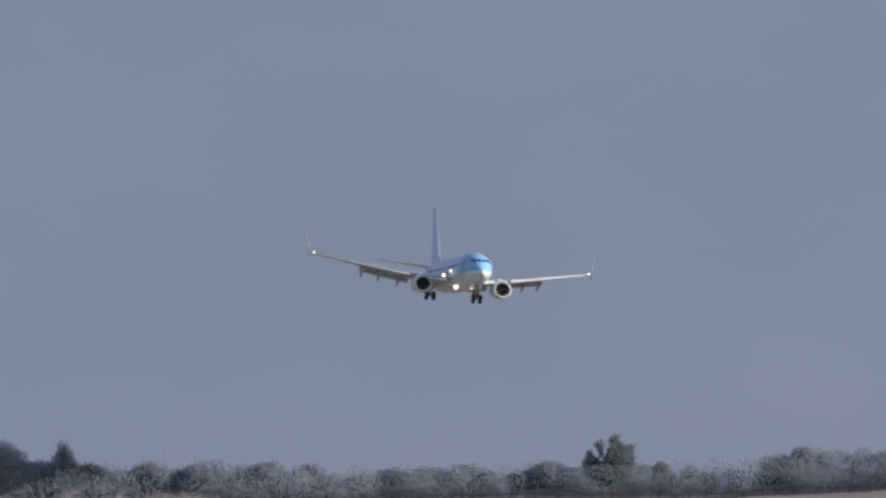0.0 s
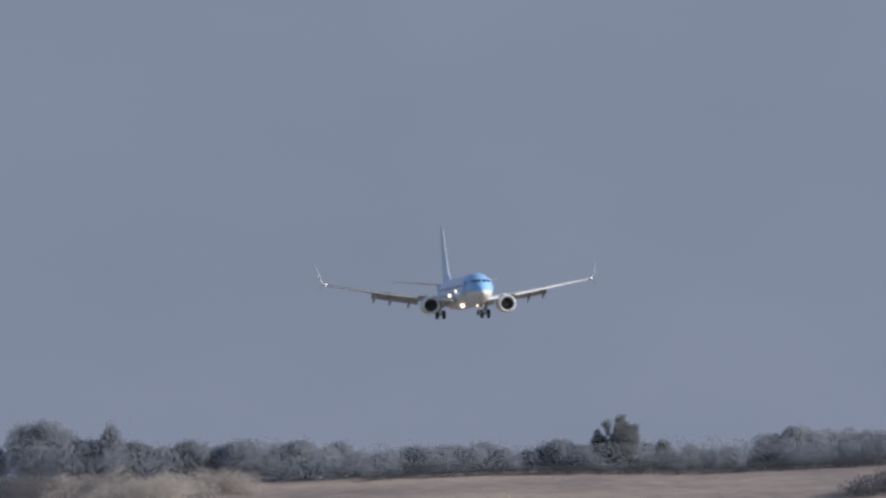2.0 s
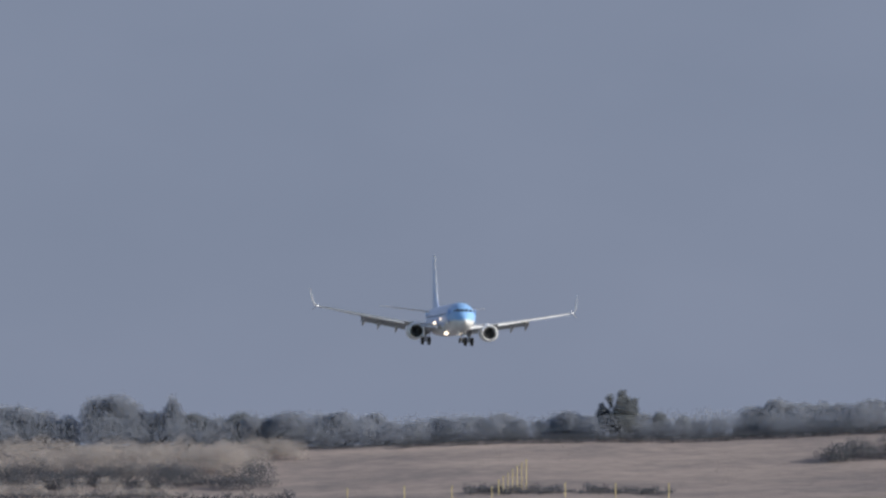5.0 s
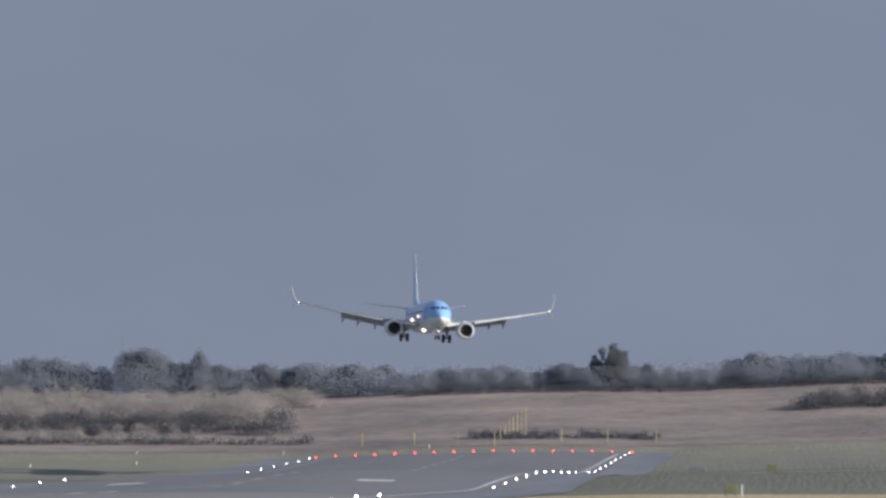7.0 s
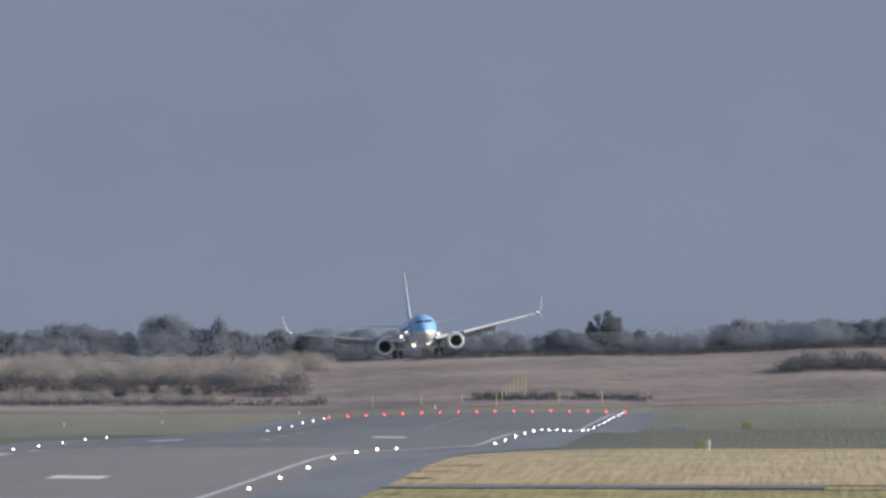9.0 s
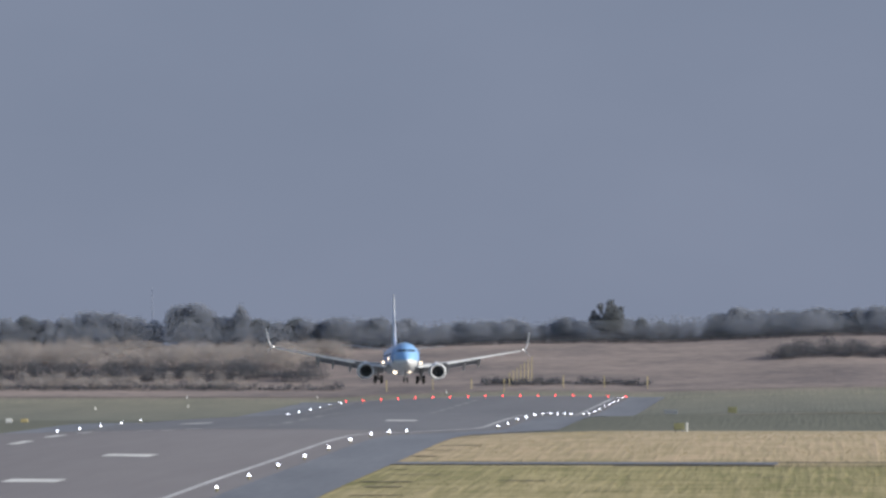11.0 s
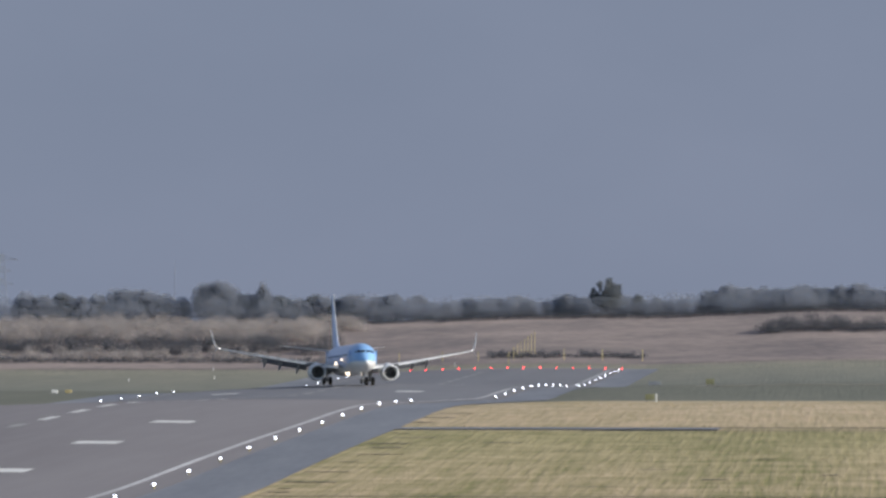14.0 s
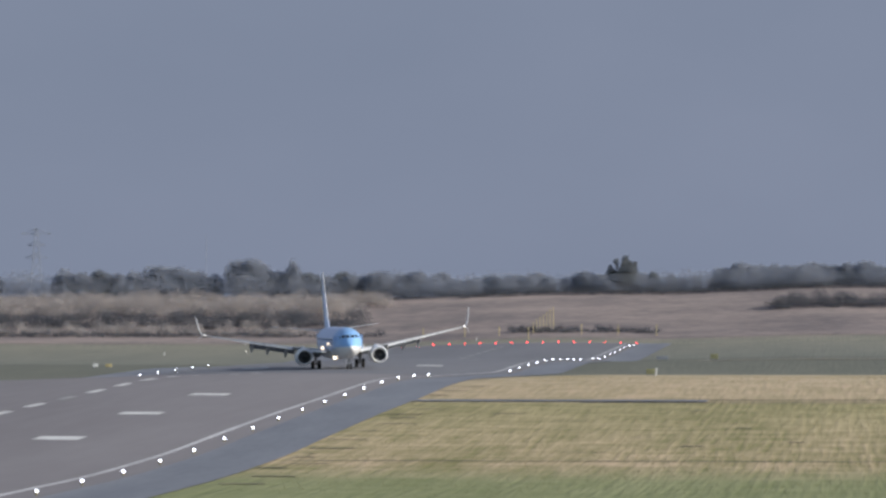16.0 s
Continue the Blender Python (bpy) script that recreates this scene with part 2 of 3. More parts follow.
def loft(rings, closed_ends=True):
    """A skin over rings of equal numbers of points."""
    bm = bmesh.new()
    rows = [[bm.verts.new(p) for p in ring] for ring in rings]
    k = len(rows[0])
    for a, b in zip(rows, rows[1:]):
        for i in range(k):
            bm.faces.new((a[i], a[(i + 1) % k], b[(i + 1) % k], b[i]))
    if closed_ends:
        bm.faces.new(rows[0][::-1])
        bm.faces.new(rows[-1])
    bmesh.ops.recalc_face_normals(bm, faces=bm.faces)
    return bm


def lerp_table(table, v):
    if v <= table[0][0]:
        return table[0][1]
    for (a, p), (b, q) in zip(table, table[1:]):
        if v <= b:
            return p + (q - p) * (v - a) / (b - a)
    return table[-1][1]


# ---- the lie of the land ----
EDGE_R, EDGE_L, END = -45.55, -93.55, 975.5  # light lines and far end of the runway
SPACING = 17.18
ROW = END + 0.352 * SPACING  # row from which the edge lights are counted
RISE_R = [(294.3, 0.26), (328.7, 0.67), (363.1, 1.49), (397.4, 2.21), (431.8, 2.80), (466.1, 3.47), (483.3, 3.66), (500.5, 3.62), (517.7, 3.44), (637.9, 2.27), (672.3, 2.70), (706.7, 2.96), (741.0, 2.75), (775.4, 2.32), (826.9, 1.84), (844.1, 1.72), (861.3, 1.91), (895.6, 2.38), (930.0, 2.87), (964.4, 3.30), (975.5, 3.37)]
RISE_L = [(294.3, -0.34), (328.7, 0.07), (363.1, 0.89), (397.4, 1.61), (431.8, 2.20), (466.1, 2.87), (483.3, 3.06), (500.5, 3.02), (517.7, 2.84), (639.3, 1.62), (673.7, 1.87), (690.9, 2.02), (708.0, 2.11), (828.3, 1.08), (845.5, 0.97), (862.7, 0.98), (897.0, 1.40), (931.4, 1.82), (948.6, 2.06), (965.7, 2.36), (975.5, 2.42)]
BANK = [(976.5, 0), (990, 1.75), (1000, 3.0), (1040, 10.0), (1060, 10.6), (1200, 9.0), (1700, 2.0), (4900, 0.0)]
CROWN = [(540, 0.55), (640, 0.85), (730, 0.85), (770, 0.6)]
EAST = [(440, 0.0), (530, 0.2), (640, 0.4), (720, 0.6), (975, 0.8), (1040, 1.0), (1300, 0.0)]  # the field stands higher than the runway on that side


def soft_table(table, y):
    return sum(lerp_table(table, y + d) for d in (-9, -4.5, 0, 4.5, 9)) / 5


def land(x, y):
    """Height of the ground."""
    zr, zl = soft_table(RISE_R, y), soft_table(RISE_L, y)
    f = min(max((x - EDGE_R - 2) / (EDGE_L - EDGE_R - 4), 0), 1)
    z = zr + (zl - zr) * f + lerp_table(CROWN, y) * (1 - (2 * f - 1) ** 2)
    z += lerp_table(EAST, y) * min(max((x + 40) / (9 if y < 700 else 28), 0), 1)
    tilt = 1 + 0.05 * min(max((x + 60) / 40, -0.6), 1.2)
    return z + lerp_table(BANK, y) * (tilt if y < 1500 else 1)


def ground_sheet(name, xs, ys, lift, mat, kind="structure", label="", category="ground"):
    nx = len(xs)
    verts = [(x, y, land(x, y) + lift) for y in ys for x in xs]
    faces = [(j * nx + i, j * nx + i + 1, (j + 1) * nx + i + 1, (j + 1) * nx + i) for j in range(len(ys) - 1) for i in range(nx - 1)]
    me = bpy.data.meshes.new(name)
    me.from_pydata(verts, [], faces)
    me.materials.append(mat)
    me.shade_smooth()
    return tagged(new(name, me), label, category, kind=kind)


def spread(a, b, step):
    k = max(1, round((b - a) / step))
    return [a + (b - a) * i / k for i in range(k + 1)]


xs = [-2600, -1200, -500, -300] + spread(-220, -104, 8) + spread(-100, -36, 4) + spread(-30, 60, 8) + [150, 400, 1200, 2600]
ys = [-400, -100, 100] + spread(200, 1080, 5) + [1120, 1200, 1400, 1700, 2200, 3000, 4000, 4900]
ground_sheet("ground", xs, ys, -0.06, TURF, label="rough airfield grass rising to a heath bank")
ground_sheet("heath_bank", [x for x in xs if -310 < x < 160], [y for y in ys if 984 < y < 1065], -0.01, HEATH_GROUND, label="bank of brown heath and dead bracken")
run_y = spread(-380, 170, 25) + spread(180, END + 3, 5)
ground_sheet("runway", spread(EDGE_L - 0.5, EDGE_R + 0.5, 4), run_y, 0.0, ASPHALT, label="worn grey asphalt runway", category="runway")
ground_sheet("shoulder_east", spread(EDGE_R + 0.5, -39.0, 2.2), run_y, -0.004, SHOULDER, label="bluish asphalt runway shoulder", category="pavement")
ground_sheet("shoulder_west", spread(EDGE_L - 8, EDGE_L - 0.5, 2.5), run_y, -0.004, SHOULDER, label="bluish asphalt runway shoulder", category="pavement")
ground_sheet("runway_resurfaced_end", spread(EDGE_L, EDGE_R, 4), spread(560, END + 2.5, 5), 0.006, RUBBER_MARK, label="darker asphalt of the runway's touchdown end", category="runway")


def painted(name, x0, x1, y0, y1, mat=None, label="white painted runway marking", lift=0.02):
    return ground_sheet(name, spread(x0, x1, 2), spread(y0, y1, 4), lift, mat or MARK, label=label, category="marking")


painted("edge_line", EDGE_R - 2.1, EDGE_R - 1.65, 185, END - 2, label="white painted runway edge line", mat=EDGE_MARK)
painted("edge_line", EDGE_L + 1.6, EDGE_L + 2.2, 185, END - 2, label="white painted runway edge line", mat=WORN_MARK)
MID = (EDGE_L + EDGE_R) / 2
y = 229
while y < END - 30:
    painted("centre_line_dash", MID - 0.45, MID + 0.45, y, y + 8.5, WORN_MARK if y > 560 or 420 < y < 432 else MARK, label="white dashed runway centre line")
    y += 17.4
for y0, long in ((302, 5), (344.5, 5), (387.5, 5), (431, 5), (659, 5.5), (728, 4)):
    for side in (-1, 1):
        painted("touchdown_bar", MID + side * 11.6 - 1.7, MID + side * 11.6 + 1.7, y0, y0 + long, MARK, label="white touchdown zone bar painted on asphalt")

# tracks and ditches across the grass
ground_sheet("service_track", spread(-39, -13, 4), spread(425.5, 429.5, 1.4), 0.01, SHOULDER, label="narrow asphalt service track", category="track")
for y0, y1, x0 in ((429.8, 431.4, -36), (321, 321.8, -38), (423.6, 424.6, -24), (706, 719, -27)):
    ground_sheet("ditch", spread(x0, 140, 6), spread(y0, y1, 1), -0.03, DITCH, label="dark wet drainage ditch in grass", category="ditch")


ground_sheet("verge", spread(-24, 140, 6), spread(719.5, 725, 1.8), -0.02, CONCRETE, label="pale gravel verge beyond a ditch", category="verge")
rut_rng = random.Random(5)
for y0 in (283, 296, 309, 316, 326, 331, 339, 352, 358, 366, 378, 389, 396, 408, 417, 441, 452, 462, 486):
    x0 = -38.9 + rut_rng.uniform(0, 1.4)
    ground_sheet("rut", spread(x0, x0 + rut_rng.uniform(0.8, 3.6), 0.5), spread(y0, y0 + rut_rng.uniform(0.5, 1.3), 0.5), -0.02, DITCH, label="dark wheel rut at the grass edge", category="rut")
for y0, x0, x1 in ((334, -20, -17), (343, -12, -10.4), (356, -16.5, -14.5), (371, -9, -7.6), (349, -4.4, -3.2), (384, -24, -21), (398, -30, -27), (404, -14, -12)):
    ground_sheet("rut", spread(x0, x1, 0.5), spread(y0, y0 + rut_rng.uniform(0.4, 0.9), 0.5), -0.02, DITCH, label="dark bare patch in mown grass", category="rut")


# ---- lights on the ground ----
def runway_light(name, lens_mat, size, label, group):
    root = tagged(new(name), label, "runway light", group)
    bm = bmesh.new()
    rod(bm, (0, 0, -0.1), (0, 0, 0.16), 0.05)
    rod(bm, (0, 0, 0.14), (0, 0, 0.22), 0.13, 0.15, 10)
    part("housing", bm, LAMP_BODY, root)
    bm = bmesh.new()
    bmesh.ops.create_uvsphere(bm, u_segments=10, v_segments=6, radius=size)
    bmesh.ops.transform(bm, verts=bm.verts, matrix=Matrix.Translation((0, 0, 0.2 + size * 0.8)) @ Matrix.Diagonal((1, 1, 0.9, 1)))
    smooth(part("lens", bm, lens_mat, root, "glowing lens"))
    return root


def set_light(proto, x, y, first):
    m = pose(x, y, land(x, y))
    if first:
        proto.matrix_basis = m
    else:
        copy_thing(proto, m)


edge_light = runway_light("runway_edge_light", LIGHT_WHITE, 0.09, "lit white runway edge light on a short stem", "runway edge lights")
first = True
for i in [1, 2, 3, 4, 5, 6, 7, 8, 9] + list(range(11, 21)) + list(range(27, 45)):
    set_light(edge_light, EDGE_R, ROW - SPACING * i, first)
    first = False
for i in [1, 2, 3, 4, 5, 6, 7, 8, 9, 16, 17, 18, 19, 20]:
    set_light(edge_light, EDGE_L, ROW - SPACING * (i - 0.08), False)
end_light = runway_light("runway_end_light", LIGHT_RED, 0.14, "lit red runway end light on a short stem", "runway end lights")
for k in range(17):
    set_light(end_light, EDGE_L + (EDGE_R - EDGE_L) * k / 16, END, k == 0)


# ---- poles, signs, pylon ----
def approach_pole(h, cross):
    root = tagged(new("approach_light_pole"), "thin yellow approach light pole in rough grass", "pole", "approach light poles")
    bm = bmesh.new()
    rod(bm, (0, 0, -0.4), (0, 0, h), 0.08, 0.07, 8)
    part("mast", bm, YELLOW, root)
    bm = bmesh.new()
    rod(bm, (-cross, 0, h), (cross, 0, h), 0.05)
    part("crossbar", bm, YELLOW, root)
    bm = bmesh.new()
    bmesh.ops.create_uvsphere(bm, u_segments=8, v_segments=6, radius=0.1)
    bmesh.ops.translate(bm, verts=bm.verts, vec=(0, 0, h + 0.1))
    part("lamp_head", bm, LAMP_BODY, root)
    return root


for k in range(7):
    x, y = -66.4 + 0.58 * k, 991 + 1.2 * k
    approach_pole(2.1 + 0.33 * k, 0.12).matrix_basis = pose(x, y, land(x, y))
for x, y, h in ((-87.7, 989, 1.9), (-79.6, 989, 1.8), (-72.9, 989, 1.6), (-66.9, 984, 2.1), (-56.9, 989, 1.9), (-49.8, 989, 1.9), (-42.3, 989, 2.0)):
    approach_pole(h, 0.1).matrix_basis = pose(x, y, land(x, y))


def sign_box(w, h, mat, label):
    root = tagged(new("taxiway_sign"), label, "sign", "airfield signs")
    bm = bmesh.new()
    box(bm, -w / 2, w / 2, -0.12, 0.12, 0.15, 0.15 + h)
    bmesh.ops.bevel(bm, geom=bm.edges[:], offset=0.03, segments=1, affect="EDGES")
    part("panel", bm, mat, root)
    for s in (-1, 1):
        bm = bmesh.new()
        rod(bm, (s * w * 0.35, 0, -0.3), (s * w * 0.35, 0, 0.2), 0.05)
        part("leg", bm, GALVANISED, root)
    return root


for x, y, w, h, mat, label in ((-110.6, 714, 0.8, 0.45, WHITE_POST, "white taxiway sign beside the runway"), (-108.7, 714, 0.9, 0.45, YELLOW, "yellow taxiway sign beside the runway"), (-23.0, 537, 0.95, 0.6, SIGN_GREEN, "olive sign board in the grass"), (-21.9, 712, 1.1, 0.75, SIGN_GREEN, "olive sign board in the grass"), (-29.7, 722, 1.7, 0.5, GALVANISED, "grey equipment box beside the runway")):
    sign_box(w, h, mat, label).matrix_basis = pose(x, y, land(x, y))


def marker_post(h):
    root = tagged(new("marker_post"), "white marker post standing in dry grass", "post")
    bm = bmesh.new()
    box(bm, -0.06, 0.06, -0.05, 0.05, -0.3, h)
    bmesh.ops.bevel(bm, geom=bm.edges[:], offset=0.015, segments=1, affect="EDGES")
    part("post", bm, WHITE_POST, root)
    bm = bmesh.new()
    box(bm, -0.075, 0.075, -0.065, 0.065, h, h + 0.04)
    part("cap", bm, GALVANISED, root)
    return root


def field_marker():
    root = tagged(new("field_marker"), "small white marker stub in airfield grass", "marker", "small field markers")
    bm = bmesh.new()
    rod(bm, (0, 0, -0.2), (0, 0, 0.32), 0.09, 0.06, 8)
    part("stub", bm, WHITE_POST, root)
    bm = bmesh.new()
    rod(bm, (0, 0, 0.32), (0, 0, 0.42), 0.1, 0.08, 8)
    part("cap", bm, WHITE_POST, root)
    return root


for x, y in [(-122.0, 984), (-99.3, 984), (-76.9, 984), (-130.4, 930), (-117.4, 948)]:
    field_marker().matrix_basis = pose(x, y, land(x, y))

marker_post(0.8).matrix_basis = pose(-22.2, 533, land(-22.2, 533))


def pylon(h):
    root = tagged(new("pylon"), "distant grey lattice electricity pylon", "pylon")
    bm = bmesh.new()
    w = h * 0.09
    for sx in (-1, 1):
        for sy in (-1, 1):
            rod(bm, (sx * w, sy * w, -2), (sx * w * 0.15, sy * w * 0.15, h), 0.3, 0.22, 5)
    for k in range(8):
        f, g = k / 8, (k + 1) / 8
        a, b = w * (1 - 0.85 * f), w * (1 - 0.85 * g)
        for s in (-1, 1):
            rod(bm, (-a, s * a, f * h), (b, s * b, g * h), 0.15, seg=4)
            rod(bm, (a, s * a, f * h), (-b, s * b, g * h), 0.15, seg=4)
    part("tower", bm, HAZED_STEEL, root)
    for f, r in ((0.66, 0.12), (0.8, 0.1), (0.93, 0.17)):
        bm = bmesh.new()
        rod(bm, (-r * h, 0, f * h), (0, 0, (f + 0.05) * h), 0.2, seg=5)
        rod(bm, (r * h, 0, f * h), (0, 0, (f + 0.05) * h), 0.2, seg=5)
        rod(bm, (-r * h, 0, f * h), (r * h, 0, f * h), 0.24, seg=5)
        part("crossarm", bm, HAZED_STEEL, root)
    return root


def radio_mast(h):
    root = tagged(new("radio_mast"), "faint distant thin radio mast", "mast")
    bm = bmesh.new()
    rod(bm, (0, 0, -2), (0, 0, h), 0.22, 0.14, 6)
    part("column", bm, HAZED_STEEL, root)
    bm = bmesh.new()
    rod(bm, (0, 0, h), (0, 0, h + 4), 0.1, 0.05, 5)
    part("aerial", bm, HAZED_STEEL, root)
    return root


radio_mast(41).matrix_basis = pose(-364.9, 2800, land(-364.9, 2800))
pylon(50).matrix_basis = pose(-473.6, 2900, land(-473.6, 2900), rz=8)


# ---- trees and scrub ----
def twig_cloud(rng, lobes, count, size, up=0.5):
    """Many small slips of twig and leaf in lobes (x, y, z, rx, rz), denser to the rim."""
    verts, faces = [], []
    weights = [l[3] * l[3] * l[4] for l in lobes]
    for _ in range(count):
        cx, cy, cz, rx, rz = rng.choices(lobes, weights)[0]
        d = Vector((rng.gauss(0, 1), rng.gauss(0, 1), rng.gauss(0, 1))).normalized() * rng.random() ** 0.45
        if rng.random() < 0.16:
            d *= rng.uniform(1.05, 1.2)
        p = Vector((cx + d.x * rx, cy + d.y * rx, cz + d.z * rz))
        ax = Vector((rng.gauss(0, 1), rng.gauss(0, 1), rng.gauss(0, 1) + up * 2)).normalized()
        sd = ax.cross(Vector((rng.gauss(0, 1), rng.gauss(0, 1), rng.gauss(0, 1)))).normalized()
        s = size * rng.uniform(0.5, 1.5)
        b = len(verts)
        verts += [p - sd * s * 0.4, p + sd * s * 0.4, p + ax * s * 1.5 + sd * s * 0.1, p + ax * s * 1.1 - sd * s * 0.45]
        faces.append((b, b + 1, b + 2, b + 3))
    return verts, faces


def cloud_mesh(name, rng, lobes, count, size, mat, up=0.5):
    v, f = twig_cloud(rng, lobes, count, size, up)
    me = bpy.data.meshes.new(name)
    me.from_pydata(v, [], f)
    me.materials.append(mat)
    return me


PINE_CLUMPS = [(-1.5, 5.9, 0.6, 0.75), (-1.3, 5.0, 0.35, 0.6), (0.35, 6.3, 0.7, 1.0), (0.2, 5.2, 0.8, 0.9), (1.1, 5.6, 0.7, 0.7), (2.3, 5.4, 0.5, 0.6), (1.8, 4.8, 0.8, 0.7), (-2.7, 4.7, 0.5, 0.6), (0.9, 4.0, 1.9, 1.2), (-2.4, 3.7, 1.1, 0.9), (-0.2, 2.4, 2.8, 1.5)]


def tree(seed, h, w, mat, shape, label, count=9500):
    rng = random.Random(seed)
    root = tagged(new("tree"), label, "tree", "tree line on the bank")
    bm = bmesh.new()
    rod(bm, (0, 0, -0.6), (0.1, 0, h * 0.45), h * 0.028 + 0.04, h * 0.017, 7)
    lobes = []
    if shape == "pine":
        for x, z, rx, rz in PINE_CLUMPS:
            lobes.append((x, rng.uniform(-0.7, 0.7), z, rx, rz))
    elif shape == "spire":
        for z, r, rz in ((0.84, 0.1, 0.13), (0.74, 0.17, 0.14), (0.62, 0.25, 0.16), (0.5, 0.31, 0.17), (0.38, 0.36, 0.18)):
            for _ in range(2):
                lobes.append((rng.uniform(-0.07, 0.07) * w, rng.uniform(-0.1, 0.1) * w, h * (z + rng.uniform(-0.03, 0.02)), w * r, h * rz))
    elif shape == "broad":
        for k in range(11):
            u = k / 5 - 1
            lobes.append((u * w * 0.36, rng.uniform(-0.2, 0.2) * w, h * (0.76 - 0.16 * u ** 4 + rng.uniform(-0.05, 0.03)), w * rng.uniform(0.13, 0.19), h * rng.uniform(0.16, 0.21)))
            lobes.append((u * w * 0.33, rng.uniform(-0.2, 0.2) * w, h * 0.45, w * 0.19, h * 0.24))
    else:
        for k in range(9):
            a, t = rng.uniform(0, math.tau), rng.uniform(0.3, 1)
            lobes.append((math.cos(a) * w * 0.3 * t, math.sin(a) * w * 0.3 * t, h * rng.uniform(0.4, 0.74), w * rng.uniform(0.17, 0.27), h * rng.uniform(0.16, 0.24)))
    for x, yv, zv, rx, rz in lobes:
        rod(bm, (0, 0, h * rng.uniform(0.2, 0.4)), (x, yv, zv), h * 0.012 + 0.02, 0.02, 5)
        for _ in range(2):
            q = Vector((x, yv, zv)) + Vector((rng.uniform(-1, 1), rng.uniform(-1, 1), rng.uniform(0.2, 1.25))) * Vector((rx, rx, rz)).length * 0.55
            rod(bm, (x * 0.8, yv * 0.8, zv * 0.9), q, 0.03, 0.012, 4)
    if shape != "pine":
        lobes.append((0, 0, h * 0.3, w * 0.42, h * 0.28))
    part("trunk", bm, BARK, root)
    crown = new("crown", cloud_mesh("crown", rng, lobes, count, 0.17 + h * 0.009, mat))
    crown.parent = root
    return root


def top_of(root):
    return max(v.co.z for c in root.children if c.name.startswith("crown") for v in c.data.vertices)


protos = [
    tree(1, 6.0, 7.0, HAZED_TWIG, "dome", "bare brown-grey round-headed tree, paled blue for haze"),
    tree(2, 5.2, 5.6, HAZED_TWIG, "dome", "bare brown-grey round-headed tree, paled blue for haze"),
    tree(3, 4.6, 6.2, HAZED_TWIG, "dome", "low bare grey-brown tree, paled blue for haze"),
    tree(4, 6.6, 5.4, HAZED_TWIG, "dome", "tall bare grey-brown tree, paled blue for haze"),
    tree(5, 5.0, 5.0, HAZED_EVERGREEN, "dome", "dark dense evergreen tree, paled for haze"),
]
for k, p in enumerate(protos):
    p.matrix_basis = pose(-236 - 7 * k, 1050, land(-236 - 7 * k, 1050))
spire = tree(6, 7.6, 6.0, HAZED_TWIG, "spire", "bare pointed tree above the tree line", 11000)
pine = tree(7, 7.6, 7.0, HAZED_EVERGREEN, "pine", "dark pine of open clumps above the tree line, paled for haze", 22000)
broad = tree(8, 8.0, 9.0, HAZED_TWIG, "broad", "broad dark flat-topped bare tree", 22000)
for ob, high, x, yv in ((spire, 8.5, -119.6, 1045), (pine, 7.6, -51.4, 1043), (broad, 8.5, -129.0, 1045)):
    k = high / top_of(ob)
    ob.matrix_basis = pose(x, yv, land(x, yv)) @ Matrix.Diagonal((k, k, k, 1))

# crown line of the wood: place along the bank and height over it
CROWNS = [(-226, 5.6), (-214, 6.2), (-203, 5.8), (-193, 6.4), (-183, 6.0), (-167.3, 6.7), (-162.4, 5.9), (-159.1, 6.4), (-155.9, 6.0), (-152.6, 6.4), (-147.8, 7.2), (-143.4, 7.0), (-140.7, 6.0), (-136.9, 5.4), (-124.0, 5.9), (-121.8, 6.2), (-115.4, 5.8), (-112.7, 5.4), (-110.0, 6.0), (-106.8, 5.6), (-102.5, 6.0), (-97.1, 5.7), (-93.4, 6.2), (-89.6, 5.4), (-86.9, 3.9), (-86.0, 3.7), (-82.7, 4.1), (-78.5, 4.3), (-74.2, 4.2), (-69.9, 4.4), (-66.7, 3.5), (-64.0, 3.2), (-61.4, 3.8), (-58.7, 4.5), (-48.6, 4.4), (-45.4, 4.3), (-42.2, 3.8), (-39.5, 3.1), (-36.3, 3.3), (-33.1, 2.9), (-30.5, 4.7), (-27.3, 6.0), (-24.9, 4.8), (-22.0, 5.2), (-18.8, 4.6), (-15.6, 4.9), (-11.9, 4.9), (-8.2, 4.3), (-5.5, 5.1), (-2.4, 5.3), (0.7, 4.4), (6.7, 5.8), (13.7, 5.2), (21.7, 5.6), (30.7, 5.2), (40.7, 5.6)]
rng = random.Random(11)
for x, h in CROWNS:
    for dx, dy, f in ((0, 0, 1.0), (2.4, 4, 0.84)) if rng.random() < 0.55 else ((0, 0, 1.0),):
        p = protos[rng.randrange(4) if rng.random() < 0.9 else 4]
        xx, yy = x + dx + rng.uniform(-0.4, 0.4), 1045 + dy + rng.uniform(-1, 2)
        c = copy_thing(p, pose(xx, yy, land(xx, yy) - 0.1, rz=rng.uniform(0, 360)))
        s = h * f / top_of(p)
        wide = rng.uniform(0.85, 1.15)
        c.scale = (s * wide, s * wide, s)


def thicket(name, seed, x0, x1, y0, y1, h, count, size, mat, label, uneven=0.35, category="scrub"):
    """Undergrowth that nobody could count, one mass of twigs with an uneven top."""
    rng = random.Random(seed)
    root_lobes = []
    x = x0
    while x < x1:
        r = rng.uniform(0.9, 1.7) * h * 0.55
        yy = rng.uniform(y0, y1)
        hh = h * rng.uniform(1 - uneven, 1 + uneven * 0.5)
        root_lobes.append((x, yy, land(x, yy) + hh * 0.42, r, hh * 0.56))
        x += r * 0.55
    return tagged(new(name, cloud_mesh(name, rng, root_lobes, count, size, mat)), label, category, kind="stuff")


